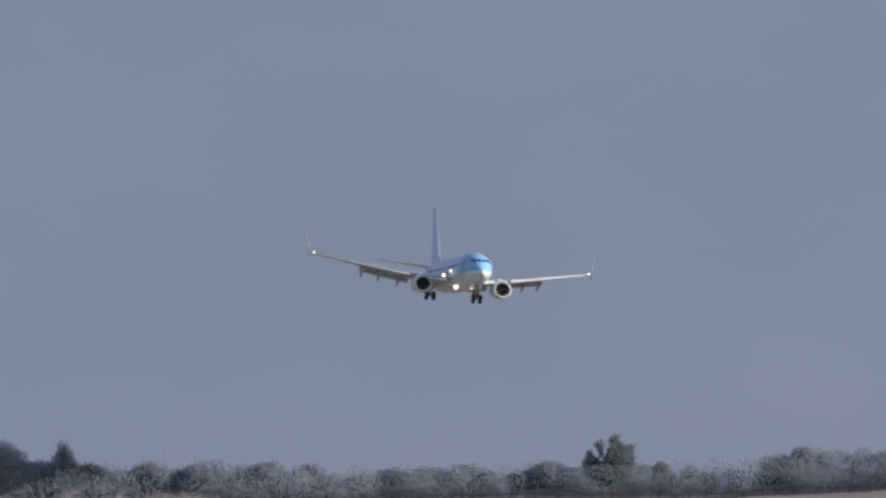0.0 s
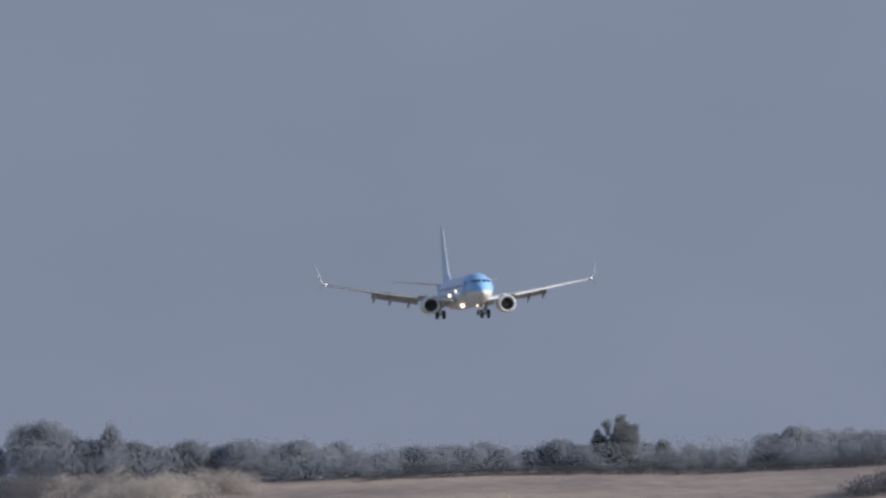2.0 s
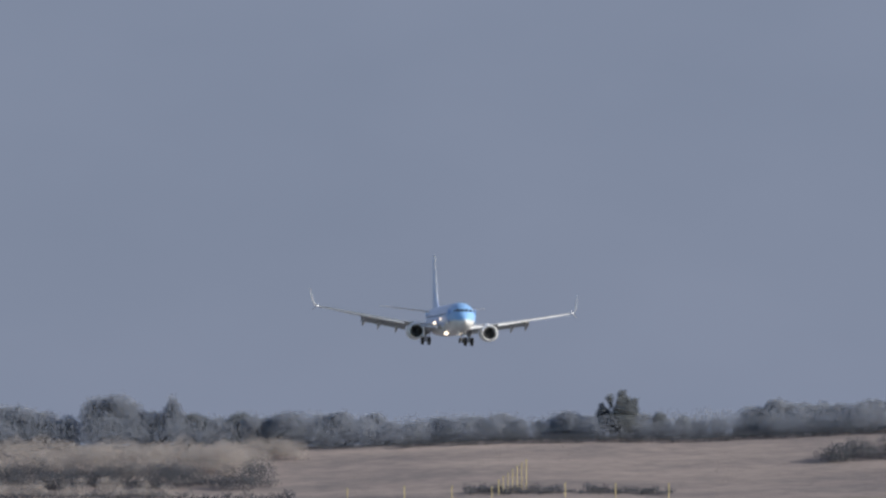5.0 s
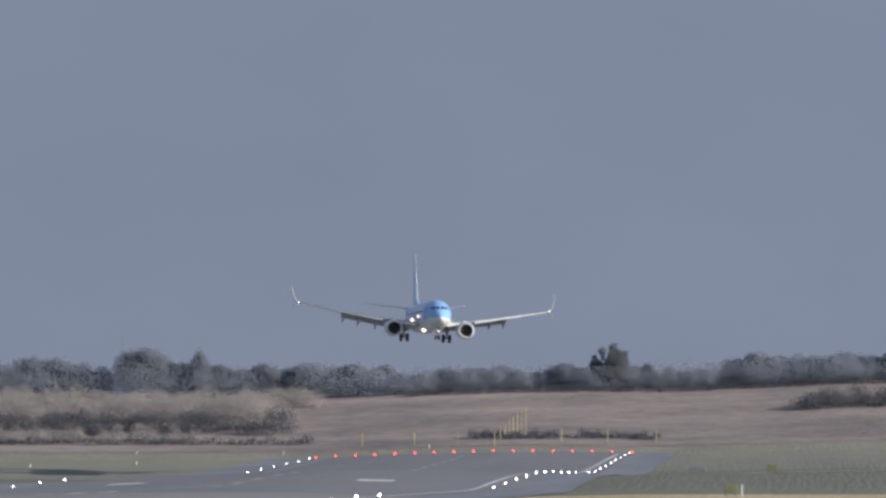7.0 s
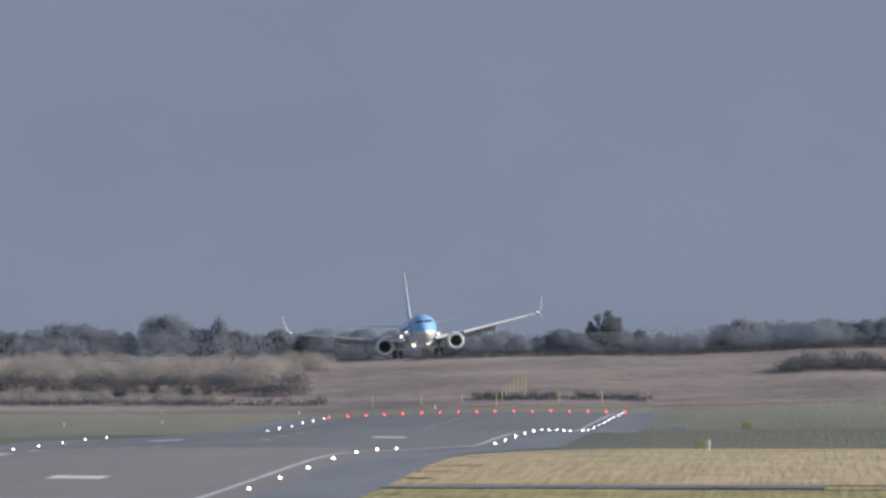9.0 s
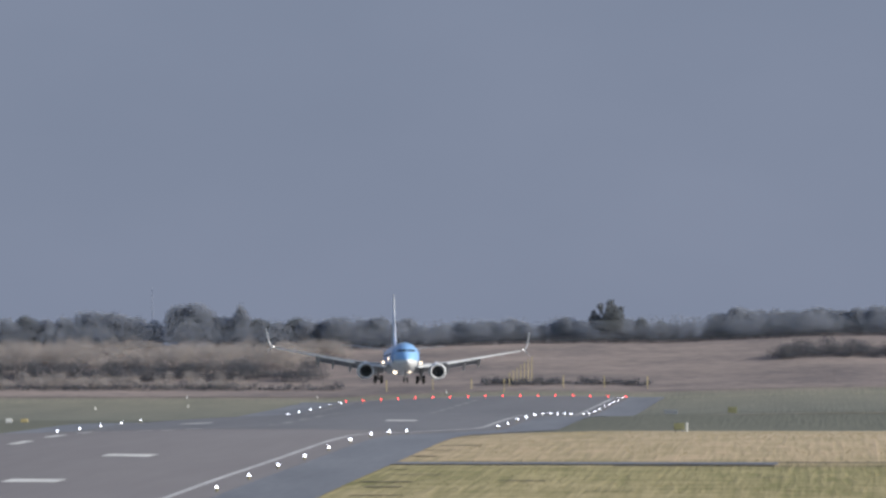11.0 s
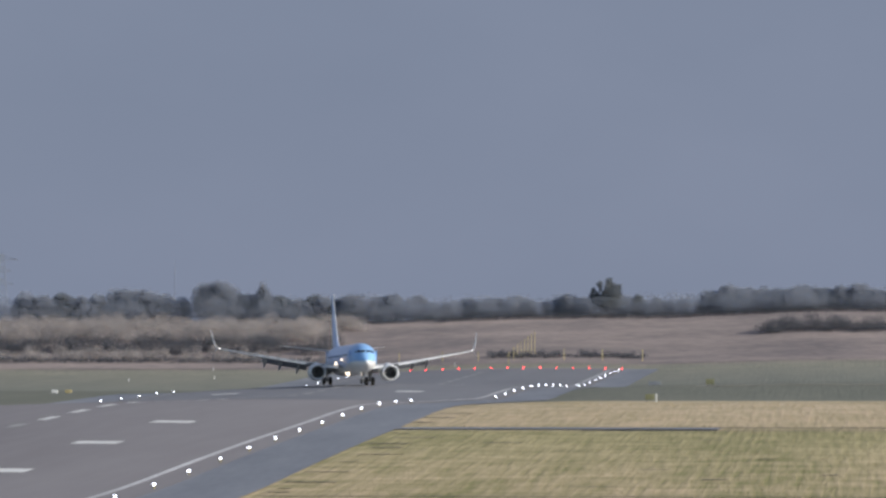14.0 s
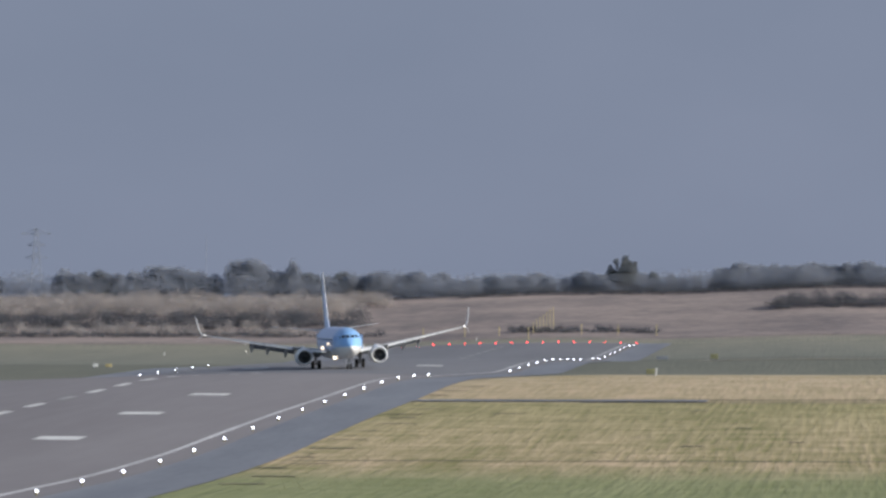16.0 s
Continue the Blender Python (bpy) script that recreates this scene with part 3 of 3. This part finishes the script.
thicket("woodland_undergrowth", 21, -235, -88, 1040, 1047, 5.3, 80000, 0.21, HAZED_TWIG, "dense bare undergrowth below the trees", 0.3)
thicket("woodland_undergrowth", 28, -90, 62, 1040, 1047, 4.0, 76000, 0.21, HAZED_TWIG, "low bare undergrowth below the trees", 0.3)
thicket("woodland_undergrowth", 35, -235, 62, 1051, 1055, 4.0, 60000, 0.22, HAZED_TWIG, "bare thicket behind the first trees", 0.3)
thicket("hedge", 22, -84, 62, 1037, 1039, 1.4, 26000, 0.15, SCRUB_DARK, "dark low hedge along the top of the bank", 0.2, "hedge")
thicket("pale_scrub", 33, -235, -99, 1028, 1035, 2.9, 60000, 0.21, TWIG_PALE, "pale brown bare scrub on the bank", 0.4)
thicket("pale_scrub", 23, -235, -104, 1015, 1024, 4.3, 80000, 0.21, TWIG_PALE, "pale brown bare scrub on the bank", 0.5)
thicket("dark_scrub", 24, -235, -101, 1004, 1011, 3.1, 60000, 0.17, SCRUB_DARK, "dark bramble scrub at the foot of the bank", 0.7)
thicket("pale_scrub", 25, -235, -112, 996, 1000, 2.0, 26000, 0.21, TWIG_PALE, "pale dry scrub beside the airfield grass", 0.9)
thicket("dark_scrub", 29, -235, -96, 994, 996, 1.2, 9000, 0.21, SCRUB_DARK, "low dark scrub beside the airfield grass", 0.7)
thicket("gorse", 26, -20, 62, 1016, 1021, 2.7, 42000, 0.15, SCRUB_DARK, "dark gorse thicket on the heath bank", 0.4)
thicket("bramble", 27, -71, -56, 992, 995, 1.1, 3400, 0.15, SCRUB_DARK, "dark low brambles below the heath", 0.7)
thicket("bramble", 30, -55, -42, 992, 995, 1.0, 2600, 0.15, SCRUB_DARK, "dark low brambles below the heath", 0.7)


def tufts(name, seed, x0, x1, y0, y1, count, h, mat, label):
    """Blades of rough grass in clumps."""
    rng = random.Random(seed)
    verts, faces = [], []
    for _ in range(count):
        x, yv = rng.uniform(x0, x1), rng.uniform(y0, y1)
        if noise.noise(Vector((x * 0.12, yv * 0.04, seed))) < rng.uniform(-0.5, 0.3):
            continue
        z = land(x, yv) - 0.08
        for _ in range(3):
            a, s = rng.uniform(0, math.tau), h * rng.uniform(0.5, 1.3)
            b = len(verts)
            ux, uy = math.cos(a) * s * 0.35, math.sin(a) * s * 0.35
            verts += [(x - ux, yv - uy, z), (x + ux, yv + uy, z), (x + rng.uniform(-0.3, 0.3) * s, yv + rng.uniform(-0.3, 0.3) * s, z + s)]
            faces.append((b, b + 1, b + 2))
    me = bpy.data.meshes.new(name)
    me.from_pydata(verts, [], faces)
    me.materials.append(mat)
    return tagged(new(name, me), label, "grass", kind="stuff")


tufts("dry_grass", 31, -36.5, 25, 443, 538, 9000, 0.08, STRAW, "bright dry straw-coloured grass")
tufts("dry_grass", 32, -36, 25, 303, 436, 9000, 0.08, STRAW, "patches of dry straw-coloured grass")
tufts("green_grass", 33, -36.5, 20, 250, 436, 9000, 0.07, GREEN_GRASS, "green rough grass beside the runway")
tufts("bracken", 34, -110, 60, 990, 1038, 9000, 0.16, HEATH, "brown dead bracken on the heath bank")


# ---- the airliner: nose to -y, wheels on z = 0, wing tips to +x and -x ----
def ring(cx, y, cz, rx, rz, k=32):
    return [(cx + rx * math.cos(math.tau * i / k), y, cz + rz * math.sin(math.tau * i / k)) for i in range(k)]


def airfoil(x, y, z, chord, thick, k=9, twist=0.0):
    """A section across y at x; its nose towards -y."""
    pts = []
    for i in range(k):
        t = i / (k - 1)
        u = t * t * (3 - 2 * t)
        pts.append((u, 0.6 * thick * 2.6 * (math.sqrt(u) * 0.6 - u * 0.6)))
    for i in range(k - 2, 0, -1):
        t = i / (k - 1)
        u = t * t * (3 - 2 * t)
        pts.append((u, -0.4 * thick * 2.6 * (math.sqrt(u) * 0.6 - u * 0.6)))
    return [(x, y + u * chord, z + v * chord - twist * (u - 0.3) * chord) for u, v in pts]


def airliner():
    root = tagged(new("airliner"), "sky-blue and white twin-engined airliner, wheels and flaps down", "aeroplane")
    FUS = [(-19.75, 2.75, 0.02, 0.02), (-19.6, 2.77, 0.28, 0.26), (-19.2, 2.83, 0.62, 0.6), (-18.4, 2.97, 1.05, 1.05), (-17.4, 3.13, 1.4, 1.45), (-16.2, 3.27, 1.66, 1.75),
           (-14.6, 3.33, 1.82, 1.94), (-13.2, 3.345, 1.86, 1.98), (-12.0, 3.35, 1.88, 2.0), (-10.5, 3.35, 1.88, 2.0), (-9, 3.35, 1.88, 2.0), (-7, 3.35, 1.88, 2.0), (-4, 3.35, 1.88, 2.0), (0, 3.35, 1.88, 2.0), (3, 3.35, 1.88, 2.0), (6.5, 3.35, 1.88, 2.0), (9.5, 3.45, 1.8, 1.88), (13, 3.75, 1.45, 1.5), (16.5, 4.15, 0.95, 1.0), (18.8, 4.45, 0.5, 0.55), (19.7, 4.58, 0.15, 0.2)]
    bm = loft([ring(0, y, z, rx, rz, 56) for y, z, rx, rz in FUS])
    fus = smooth(part("fuselage", bm, SKIN_BLUE, root, "sky-blue nose, pale blue fuselage and white belly"), 60)
    fus.data.materials.append(SKIN_WHITE)
    fus.data.materials.append(HAZED_BLUE)
    for p in fus.data.polygons:
        c = p.center
        edge = lerp_table([(-20, 2.95), (-15, 2.9), (-9, 2.2), (-2, 2.3), (8, 3.0), (19, 4.4)], c.y)
        if c.z < edge:
            p.material_index = 1
        elif c.y > -13.0:
            p.material_index = 2

    def skin(y):
        z, rx, rz = (lerp_table([(s[0], s[j]) for s in FUS], y) for j in (1, 2, 3))
        return z, rx, rz

    # cockpit windows, three a side
    def nose_y(x, z):
        y = -19.7
        while y < -12:
            zc, rx, rz = skin(y)
            if (x / rx) ** 2 + ((z - zc) / rz) ** 2 < 1:
                return y
            y += 0.01
        return y

    for side in (-1, 1):
        for x0, x1, z0, z1 in ((0.07, 0.56, 4.04, 4.38), (0.64, 1.0, 4.02, 4.35), (1.08, 1.26, 4.04, 4.28)):
            bm = bmesh.new()
            vs = []
            for x, z in ((x0, z0), (x1, z0 + 0.02), (x1 * 0.94, z1 - 0.03), (x0, z1)):
                vs.append(bm.verts.new((side * (x + 0.01), nose_y(x, z) - 0.03, z + 0.01)))
            bm.faces.new(vs)
            bmesh.ops.recalc_face_normals(bm, faces=bm.faces)
            bmesh.ops.solidify(bm, geom=bm.faces[:], thickness=-0.03)
            part("cockpit_window", bm, GLASS, root, "dark cockpit window pane")
    # cabin windows on shared meshes
    pane = None
    for side in (-1, 1):
        for k in range(44):
            yv = -13.2 + 0.508 * k
            if pane is None:
                bm = bmesh.new()
                box(bm, -0.02, 0.02, -0.11, 0.11, -0.15, 0.15)
                bmesh.ops.bevel(bm, geom=bm.edges[:], offset=0.015, segments=1, affect="EDGES")
                pane = part("cabin_window", bm, PANE, root)
                ob = pane
            else:
                ob = new("cabin_window", pane.data)
                ob.parent = root
            z, rx, rz = skin(yv)
            ob.location = (side * (rx * math.cos(math.asin(0.42 / rz)) + 0.005), yv, z + 0.42)
    # doors
    for side in (-1, 1):
        for yv in (-15.0, 11.6):
            z, rx, rz = skin(yv)
            bm = bmesh.new()
            box(bm, -0.03, 0.03, -0.43, 0.43, -0.9, 0.9)
            bmesh.ops.bevel(bm, geom=bm.edges[:], offset=0.03, segments=1, affect="EDGES")
            d = part("cabin_door", bm, SKIN_BLUE, root)
            d.location = (side * (rx - 0.015), yv, z + 0.15)

    # wing-body fairing
    bm = loft([ring(0, yv, 1.95, rx, rz, 24) for yv, rx, rz in ((-8.5, 0.2, 0.1), (-7.5, 1.3, 0.5), (-5, 1.95, 0.72), (2, 2.0, 0.75), (5, 1.4, 0.6), (7, 0.3, 0.2))])
    smooth(part("belly_fairing", bm, SKIN_WHITE, root), 60)

    DIHEDRAL = [(0, 2.15), (1.9, 2.3), (5.5, 2.72), (17.1, 4.75)]
    LEAD = [(0, -8.2), (1.9, -6.9), (5.2, -4.6), (17.1, 2.9)]
    TRAIL = [(0, 1.6), (1.9, 1.6), (5.6, 1.5), (17.1, 4.55)]
    for side in (-1, 1):
        secs = []
        for x in (0.5, 1.9, 3.5, 5.4, 8, 11, 14, 17.1):
            le, te = lerp_table(LEAD, x), lerp_table(TRAIL, x)
            secs.append(airfoil(side * x, le, lerp_table(DIHEDRAL, x) + 0.012 * max(0, x - 9), te - le, 0.13 - 0.002 * x, twist=0.06))
        wing = smooth(part("wing", loft(secs), WING_GREY, root, "grey swept wing"), 50)
        # bright slats drooped before the leading edge
        for xa, xb in ((6.2, 9.6), (9.7, 13.2), (13.3, 16.7), (2.1, 4.0)):
            sl = []
            for x in (xa, (xa + xb) / 2, xb):
                le, te = lerp_table(LEAD, x), lerp_table(TRAIL, x)
                ch = (te - le) * 0.11
                sl.append(airfoil(side * x, le - ch * 0.45, lerp_table(DIHEDRAL, x) + 0.012 * max(0, x - 9) - 0.1, ch, 0.2, k=6, twist=-0.5))
            smooth(part("slat", loft(sl), BARE_METAL, wing, "bright metal leading-edge slat"), 50)
        # flaps, lowered in two steps
        for xa, xb in ((2.0, 4.4), (5.4, 11.2)):
            for step, (dy, dz, ch, tw) in enumerate(((0.1, -0.16, 1.1, 0.36), (0.98, -0.52, 0.6, 0.7))):
                sl = []
                for x in (xa, (xa + xb) / 2, xb):
                    f = 1 if x < 5 else 0.85
                    sl.append(airfoil(side * x, lerp_table(TRAIL, x) - 0.45 + dy * f, lerp_table(DIHEDRAL, x) + dz * f - 0.05, ch * f, 0.13, k=6, twist=tw))
                smooth(part("flap", loft(sl), WING_GREY, wing, "lowered grey flap"), 50)
        for x in (3.2, 6.6, 8.9, 10.9):
            yv, z = lerp_table(TRAIL, x), lerp_table(DIHEDRAL, x)
            bm = loft([ring(side * x, yv + a, z + b, r, r * 1.35, 10) for a, b, r in ((-2.2, -0.42, 0.05), (-1.5, -0.52, 0.17), (-0.2, -0.62, 0.2), (0.8, -1.0, 0.16), (1.5, -1.35, 0.04))])
            smooth(part("flap_track_fairing", bm, WING_GREY, wing), 60)
        # split winglet
        def plate(secs2, name):
            rings = []
            for x, yv, z, ch in secs2:
                t = 0.085 * ch
                rings.append([(side * (x - t), yv + ch * 0.35, z), (side * x, yv, z), (side * (x + t), yv + ch * 0.35, z), (side * x, yv + ch, z)])
            return smooth(part(name, loft(rings), SKIN_WHITE, wing, "white curved winglet"), 40)
        zt = lerp_table(DIHEDRAL, 17.1) + 0.1
        plate([(17.0, 2.85, zt - 0.12, 1.65), (17.35, 3.2, zt + 0.12, 1.45), (17.6, 3.7, zt + 0.7, 1.15), (17.85, 4.6, zt + 1.8, 0.75), (17.98, 5.3, zt + 2.45, 0.42)], "winglet")
        plate([(17.1, 3.3, zt + 0.05, 1.1), (17.45, 3.75, zt - 0.3, 0.75), (17.85, 4.4, zt - 0.75, 0.3)], "winglet_lower_blade")
        bm = bmesh.new()
        bmesh.ops.create_uvsphere(bm, u_segments=8, v_segments=6, radius=0.085)
        nav = part("navigation_light", bm, NAV, wing, "lit white wingtip light")
        nav.location = (side * 17.0, 2.75, zt - 0.02)

        # engine
        ex, ez = side * 4.83, 1.62
        prof = [(-6.1, 0.80), (-6.45, 0.86), (-6.58, 0.95), (-6.5, 1.03), (-6.1, 1.11), (-5.2, 1.17), (-4.2, 1.15), (-3.0, 1.0), (-2.2, 0.86), (-2.25, 0.8), (-3.0, 0.75)]
        bm = loft([ring(ex, yv, ez + (0.03 if yv > -6 else 0), r * 1.02, r * (0.97 if yv < -4 else 1), 32) for yv, r in prof], closed_ends=False)
        nac = smooth(part("nacelle", bm, SKIN_WHITE, root, "white engine nacelle"), 60)
        bm = loft([ring(ex, yv, ez, r, r * 0.98, 32) for yv, r in ((-6.12, 0.815), (-6.46, 0.865), (-6.605, 0.95), (-6.5, 1.045), (-6.2, 1.105))], closed_ends=False)
        smooth(part("intake_lip", bm, BARE_METAL, nac, "polished metal intake lip"), 60)
        bm = loft([ring(ex, yv, ez, r, r, 28) for yv, r in ((-6.12, 0.81), (-5.6, 0.79), (-5.5, 0.78), (-5.49, 0.02))], closed_ends=False)
        part("fan_duct", bm, DARK_METAL, nac, "dark intake duct")
        for k in range(18):
            a = math.tau * k / 18
            bm = bmesh.new()
            p0, p1 = Vector((math.cos(a), 0, math.sin(a))), Vector((math.cos(a + 0.22), 0, math.sin(a + 0.22)))
            c0 = Vector((ex, -5.62, ez))
            vs = [bm.verts.new(c0 + p0 * 0.25), bm.verts.new(c0 + p0 * 0.77), bm.verts.new(c0 + p1 * 0.77 + Vector((0, 0.1, 0))), bm.verts.new(c0 + p1 * 0.25 + Vector((0, 0.1, 0)))]
            bm.faces.new(vs)
            bmesh.ops.solidify(bm, geom=bm.faces[:], thickness=0.015)
            part("fan_blade", bm, DARK_METAL, nac)
        bm = loft([ring(ex, yv, ez, r, r, 16) for yv, r in ((-6.0, 0.01), (-5.85, 0.14), (-5.6, 0.26))])
        smooth(part("spinner", bm, DARK_METAL, nac), 60)
        bm = loft([ring(ex, yv, ez, r, r, 20) for yv, r in ((-3.0, 0.6), (-1.9, 0.55), (-1.0, 0.36), (-0.4, 0.05))])
        smooth(part("exhaust_cone", bm, STEEL, nac), 60)
        bm = loft([[(ex - 0.16, yv, z0), (ex + 0.16, yv, z0), (ex + 0.16, yv, z1), (ex - 0.16, yv, z1)] for yv, z0, z1 in ((-5.2, 2.6, 2.72), (-4.0, 2.3, 3.0), (-1.5, 2.1, 2.95), (0.5, 2.3, 2.6))])
        part("pylon_strut", bm, SKIN_WHITE, nac)

        # tailplane
        secs = [airfoil(side * x, le, z, ch, 0.1, k=7) for x, le, z, ch in ((0.4, 13.4, 4.75, 4.2), (2.0, 14.5, 4.95, 3.6), (7.17, 17.6, 5.5, 1.45))]
        smooth(part("tailplane", loft(secs), SKIN_WHITE, root, "pale tailplane"), 50)

        # main landing gear
        gear = tagged(new("main_gear"), "lowered main landing gear leg")
        gear.parent = root
        gx = side * 2.86
        bm = bmesh.new()
        rod(bm, (gx, 0, 0.56), (gx, -0.1, 2.5), 0.12, 0.16, 10)
        rod(bm, (gx - side * 0.0, 0, 1.3), (gx - side * 1.1, 0, 2.2), 0.07)
        rod(bm, (gx, 0.05, 0.9), (gx, 0.7, 2.3), 0.06)
        part("strut", bm, STEEL, gear)
        bm = bmesh.new()
        rod(bm, (gx - 0.62, 0, 0.56), (gx + 0.62, 0, 0.56), 0.08)
        part("axle", bm, STEEL, gear)
        bm = bmesh.new()
        box(bm, gx + side * 0.22, gx + side * 0.26, -0.45, 0.45, 1.15, 2.35)
        part("gear_door", bm, SKIN_WHITE, gear)
        for dx in (-0.43, 0.43):
            wheel(gear, gx + dx, 0, 0.565, 0.2)

    gear = tagged(new("nose_gear"), "lowered nose landing gear leg")
    gear.parent = root
    bm = bmesh.new()
    rod(bm, (0, -15.6, 0.35), (0, -15.45, 1.7), 0.07, 0.1, 10)
    rod(bm, (0, -15.55, 0.8), (0, -14.5, 1.6), 0.05)
    part("strut", bm, STEEL, gear)
    bm = bmesh.new()
    rod(bm, (-0.3, -15.6, 0.345), (0.3, -15.6, 0.345), 0.05)
    part("axle", bm, STEEL, gear)
    for s in (-1, 1):
        wheel(gear, s * 0.22, -15.6, 0.345, 0.11)
        bm = bmesh.new()
        box(bm, s * 0.42, s * 0.45, -16.4, -14.9, 0.95, 1.6)
        part("gear_door", bm, SKIN_WHITE, gear)

    # fin with a dorsal fillet
    rings = []
    for z, le, ch in ((4.6, 8.2, 9.2), (5.3, 10.6, 7.2), (6.2, 12.6, 5.6), (9.2, 15.0, 3.95), (12.45, 17.3, 2.2)):
        t = 0.045 * ch if z > 5.6 else 0.03 * ch
        rings.append([(-t * 0.6, le + ch * 0.08, z), (0, le, z), (t * 0.6, le + ch * 0.08, z), (t, le + ch * 0.35, z), (0, le + ch, z), (-t, le + ch * 0.35, z)])
    fin = smooth(part("fin", loft(rings), HAZED_BLUE, root, "blue tail fin, paled for haze"), 40)
    rings = []
    for z, le, ch in ((6.4, 12.7, 0.3), (9.2, 14.93, 0.3), (12.5, 17.22, 0.3)):
        rings.append([(-0.075, le + 0.3, z), (0, le - 0.04, z), (0.075, le + 0.3, z), (0, le + 0.34, z)])
    part("fin_leading_edge", loft(rings), SKIN_WHITE, fin, "bright white leading edge")

    # landing lights, shining forwards
    for name, x, yv, z, r in (("landing_light", -2.55, -6.95, 2.75, 0.18), ("landing_light", -0.95, -7.0, 1.5, 0.28), ("landing_light", 0.95, -7.0, 1.5, 0.18), ("turnoff_light", -1.93, -8.3, 3.25, 0.12)):
        bm = bmesh.new()
        bmesh.ops.create_uvsphere(bm, u_segments=12, v_segments=8, radius=r)
        bmesh.ops.transform(bm, verts=bm.verts, matrix=Matrix.Diagonal((1, 0.5, 1, 1)))
        ob = smooth(part(name, bm, LANDING, root, "lit landing light"))
        ob.location = (x, yv, z)
    bm = bmesh.new()
    rod(bm, (2.5, -6.3, 2.75), (2.5, -6.34, 2.75), 0.15, seg=14)
    ob = part("landing_light", bm, LANDING, root, "lit landing light")
    bm = loft([ring(2.5, yv, 2.75, r, r, 14) for yv, r in ((-6.3, 0.25), (-7.6, 0.25), (-7.6, 0.28), (-6.3, 0.28))], closed_ends=False)
    part("light_housing", bm, SKIN_WHITE, root)
    return root


def wheel(parent, x, y, r, w):
    bm = loft([ring2(x, y, r, s * w, rr) for s, rr in ((-1, r * 0.55), (-1, r * 0.85), (-0.7, r * 0.98), (0, r), (0.7, r * 0.98), (1, r * 0.85), (1, r * 0.55))])
    t = smooth(part("tyre", bm, TYRE, parent), 60)
    bm = loft([ring2(x, y, r, s * w * 1.03, rr) for s, rr in ((-1, r * 0.5), (1, r * 0.5))])
    part("rim", bm, STEEL, t)


def ring2(x, y, z, dx, r, k=20):
    return [(x + dx, y + r * math.cos(math.tau * i / k), z + r * math.sin(math.tau * i / k)) for i in range(k)]


plane = airliner()


def attitude(x, y, z, yaw, pitch, roll):
    return pose(x, y, z, 0, 0, yaw) @ pose(0, 0, 0, pitch, 0, 0) @ pose(0, 0, 0, 0, roll, 0)


def motions():
    """The approach, the touchdown and the roll-out."""
    walk(plane, [
        (0, attitude(-70.03, 1033.53, 36.98, 14.96, 0.26, 4.06)),
        (0.5, attitude(-69.77, 1029.13, 35.60, 12.38, -0.50, 3.02)),
        (1, attitude(-69.58, 1024.31, 34.22, 11.82, -0.04, 0.49)),
        (1.5, attitude(-69.68, 1016.68, 33.28, 11.54, 0.24, -1.99)),
        (2, attitude(-69.28, 1007.70, 32.69, 12.12, 0.38, -1.85)),
        (2.5, attitude(-69.21, 998.37, 32.01, 12.21, 0.74, -3.27)),
        (3, attitude(-69.06, 988.87, 31.33, 12.06, 1.58, -3.86)),
        (3.5, attitude(-69.47, 977.96, 30.02, 11.50, 1.50, -0.87)),
        (4, attitude(-69.64, 966.58, 28.63, 10.48, 1.19, 0.37)),
        (6.5, attitude(-70.58, 899.71, 20.54, 11.78, -0.49, 2.80)),
        (7, attitude(-70.18, 885.60, 19.03, 10.16, -0.17, 2.01)),
        (7.5, attitude(-69.54, 871.96, 17.53, 8.86, 0.73, 0.85)),
        (8, attitude(-68.98, 860.87, 15.69, 8.43, 0.19, -2.21)),
        (8.5, attitude(-68.73, 851.71, 13.78, 7.89, -0.99, -4.78)),
        (9, attitude(-68.67, 841.30, 12.07, 7.71, -1.59, -4.91)),
        (11.5, attitude(-68.10, 768.99, 5.73, 7.75, -0.78, 1.34)),
        (12, attitude(-67.57, 754.62, 4.86, 7.18, -1.37, -1.61)),
        (12.5, attitude(-67.50, 740.93, 3.83, 7.76, -2.34, -3.85)),
        (13, attitude(-67.86, 728.21, 3.48, 9.15, -2.09, -3.73)),
        (13.5, attitude(-68.79, 716.54, 3.35, 10.92, -1.58, -2.42)),
        (14, attitude(-69.86, 705.78, 3.36, 12.56, -1.25, 0.56)),
        (14.5, attitude(-70.41, 693.62, 3.30, 12.88, -0.71, 1.57)),
        (15, attitude(-70.33, 680.47, 3.20, 12.56, 0.07, 1.81)),
        (15.5, attitude(-69.85, 664.51, 3.07, 11.96, 0.49, 0.91)),
        (16, attitude(-68.54, 645.92, 2.91, 11.23, -0.07, -1.98)),
    ])


motions()
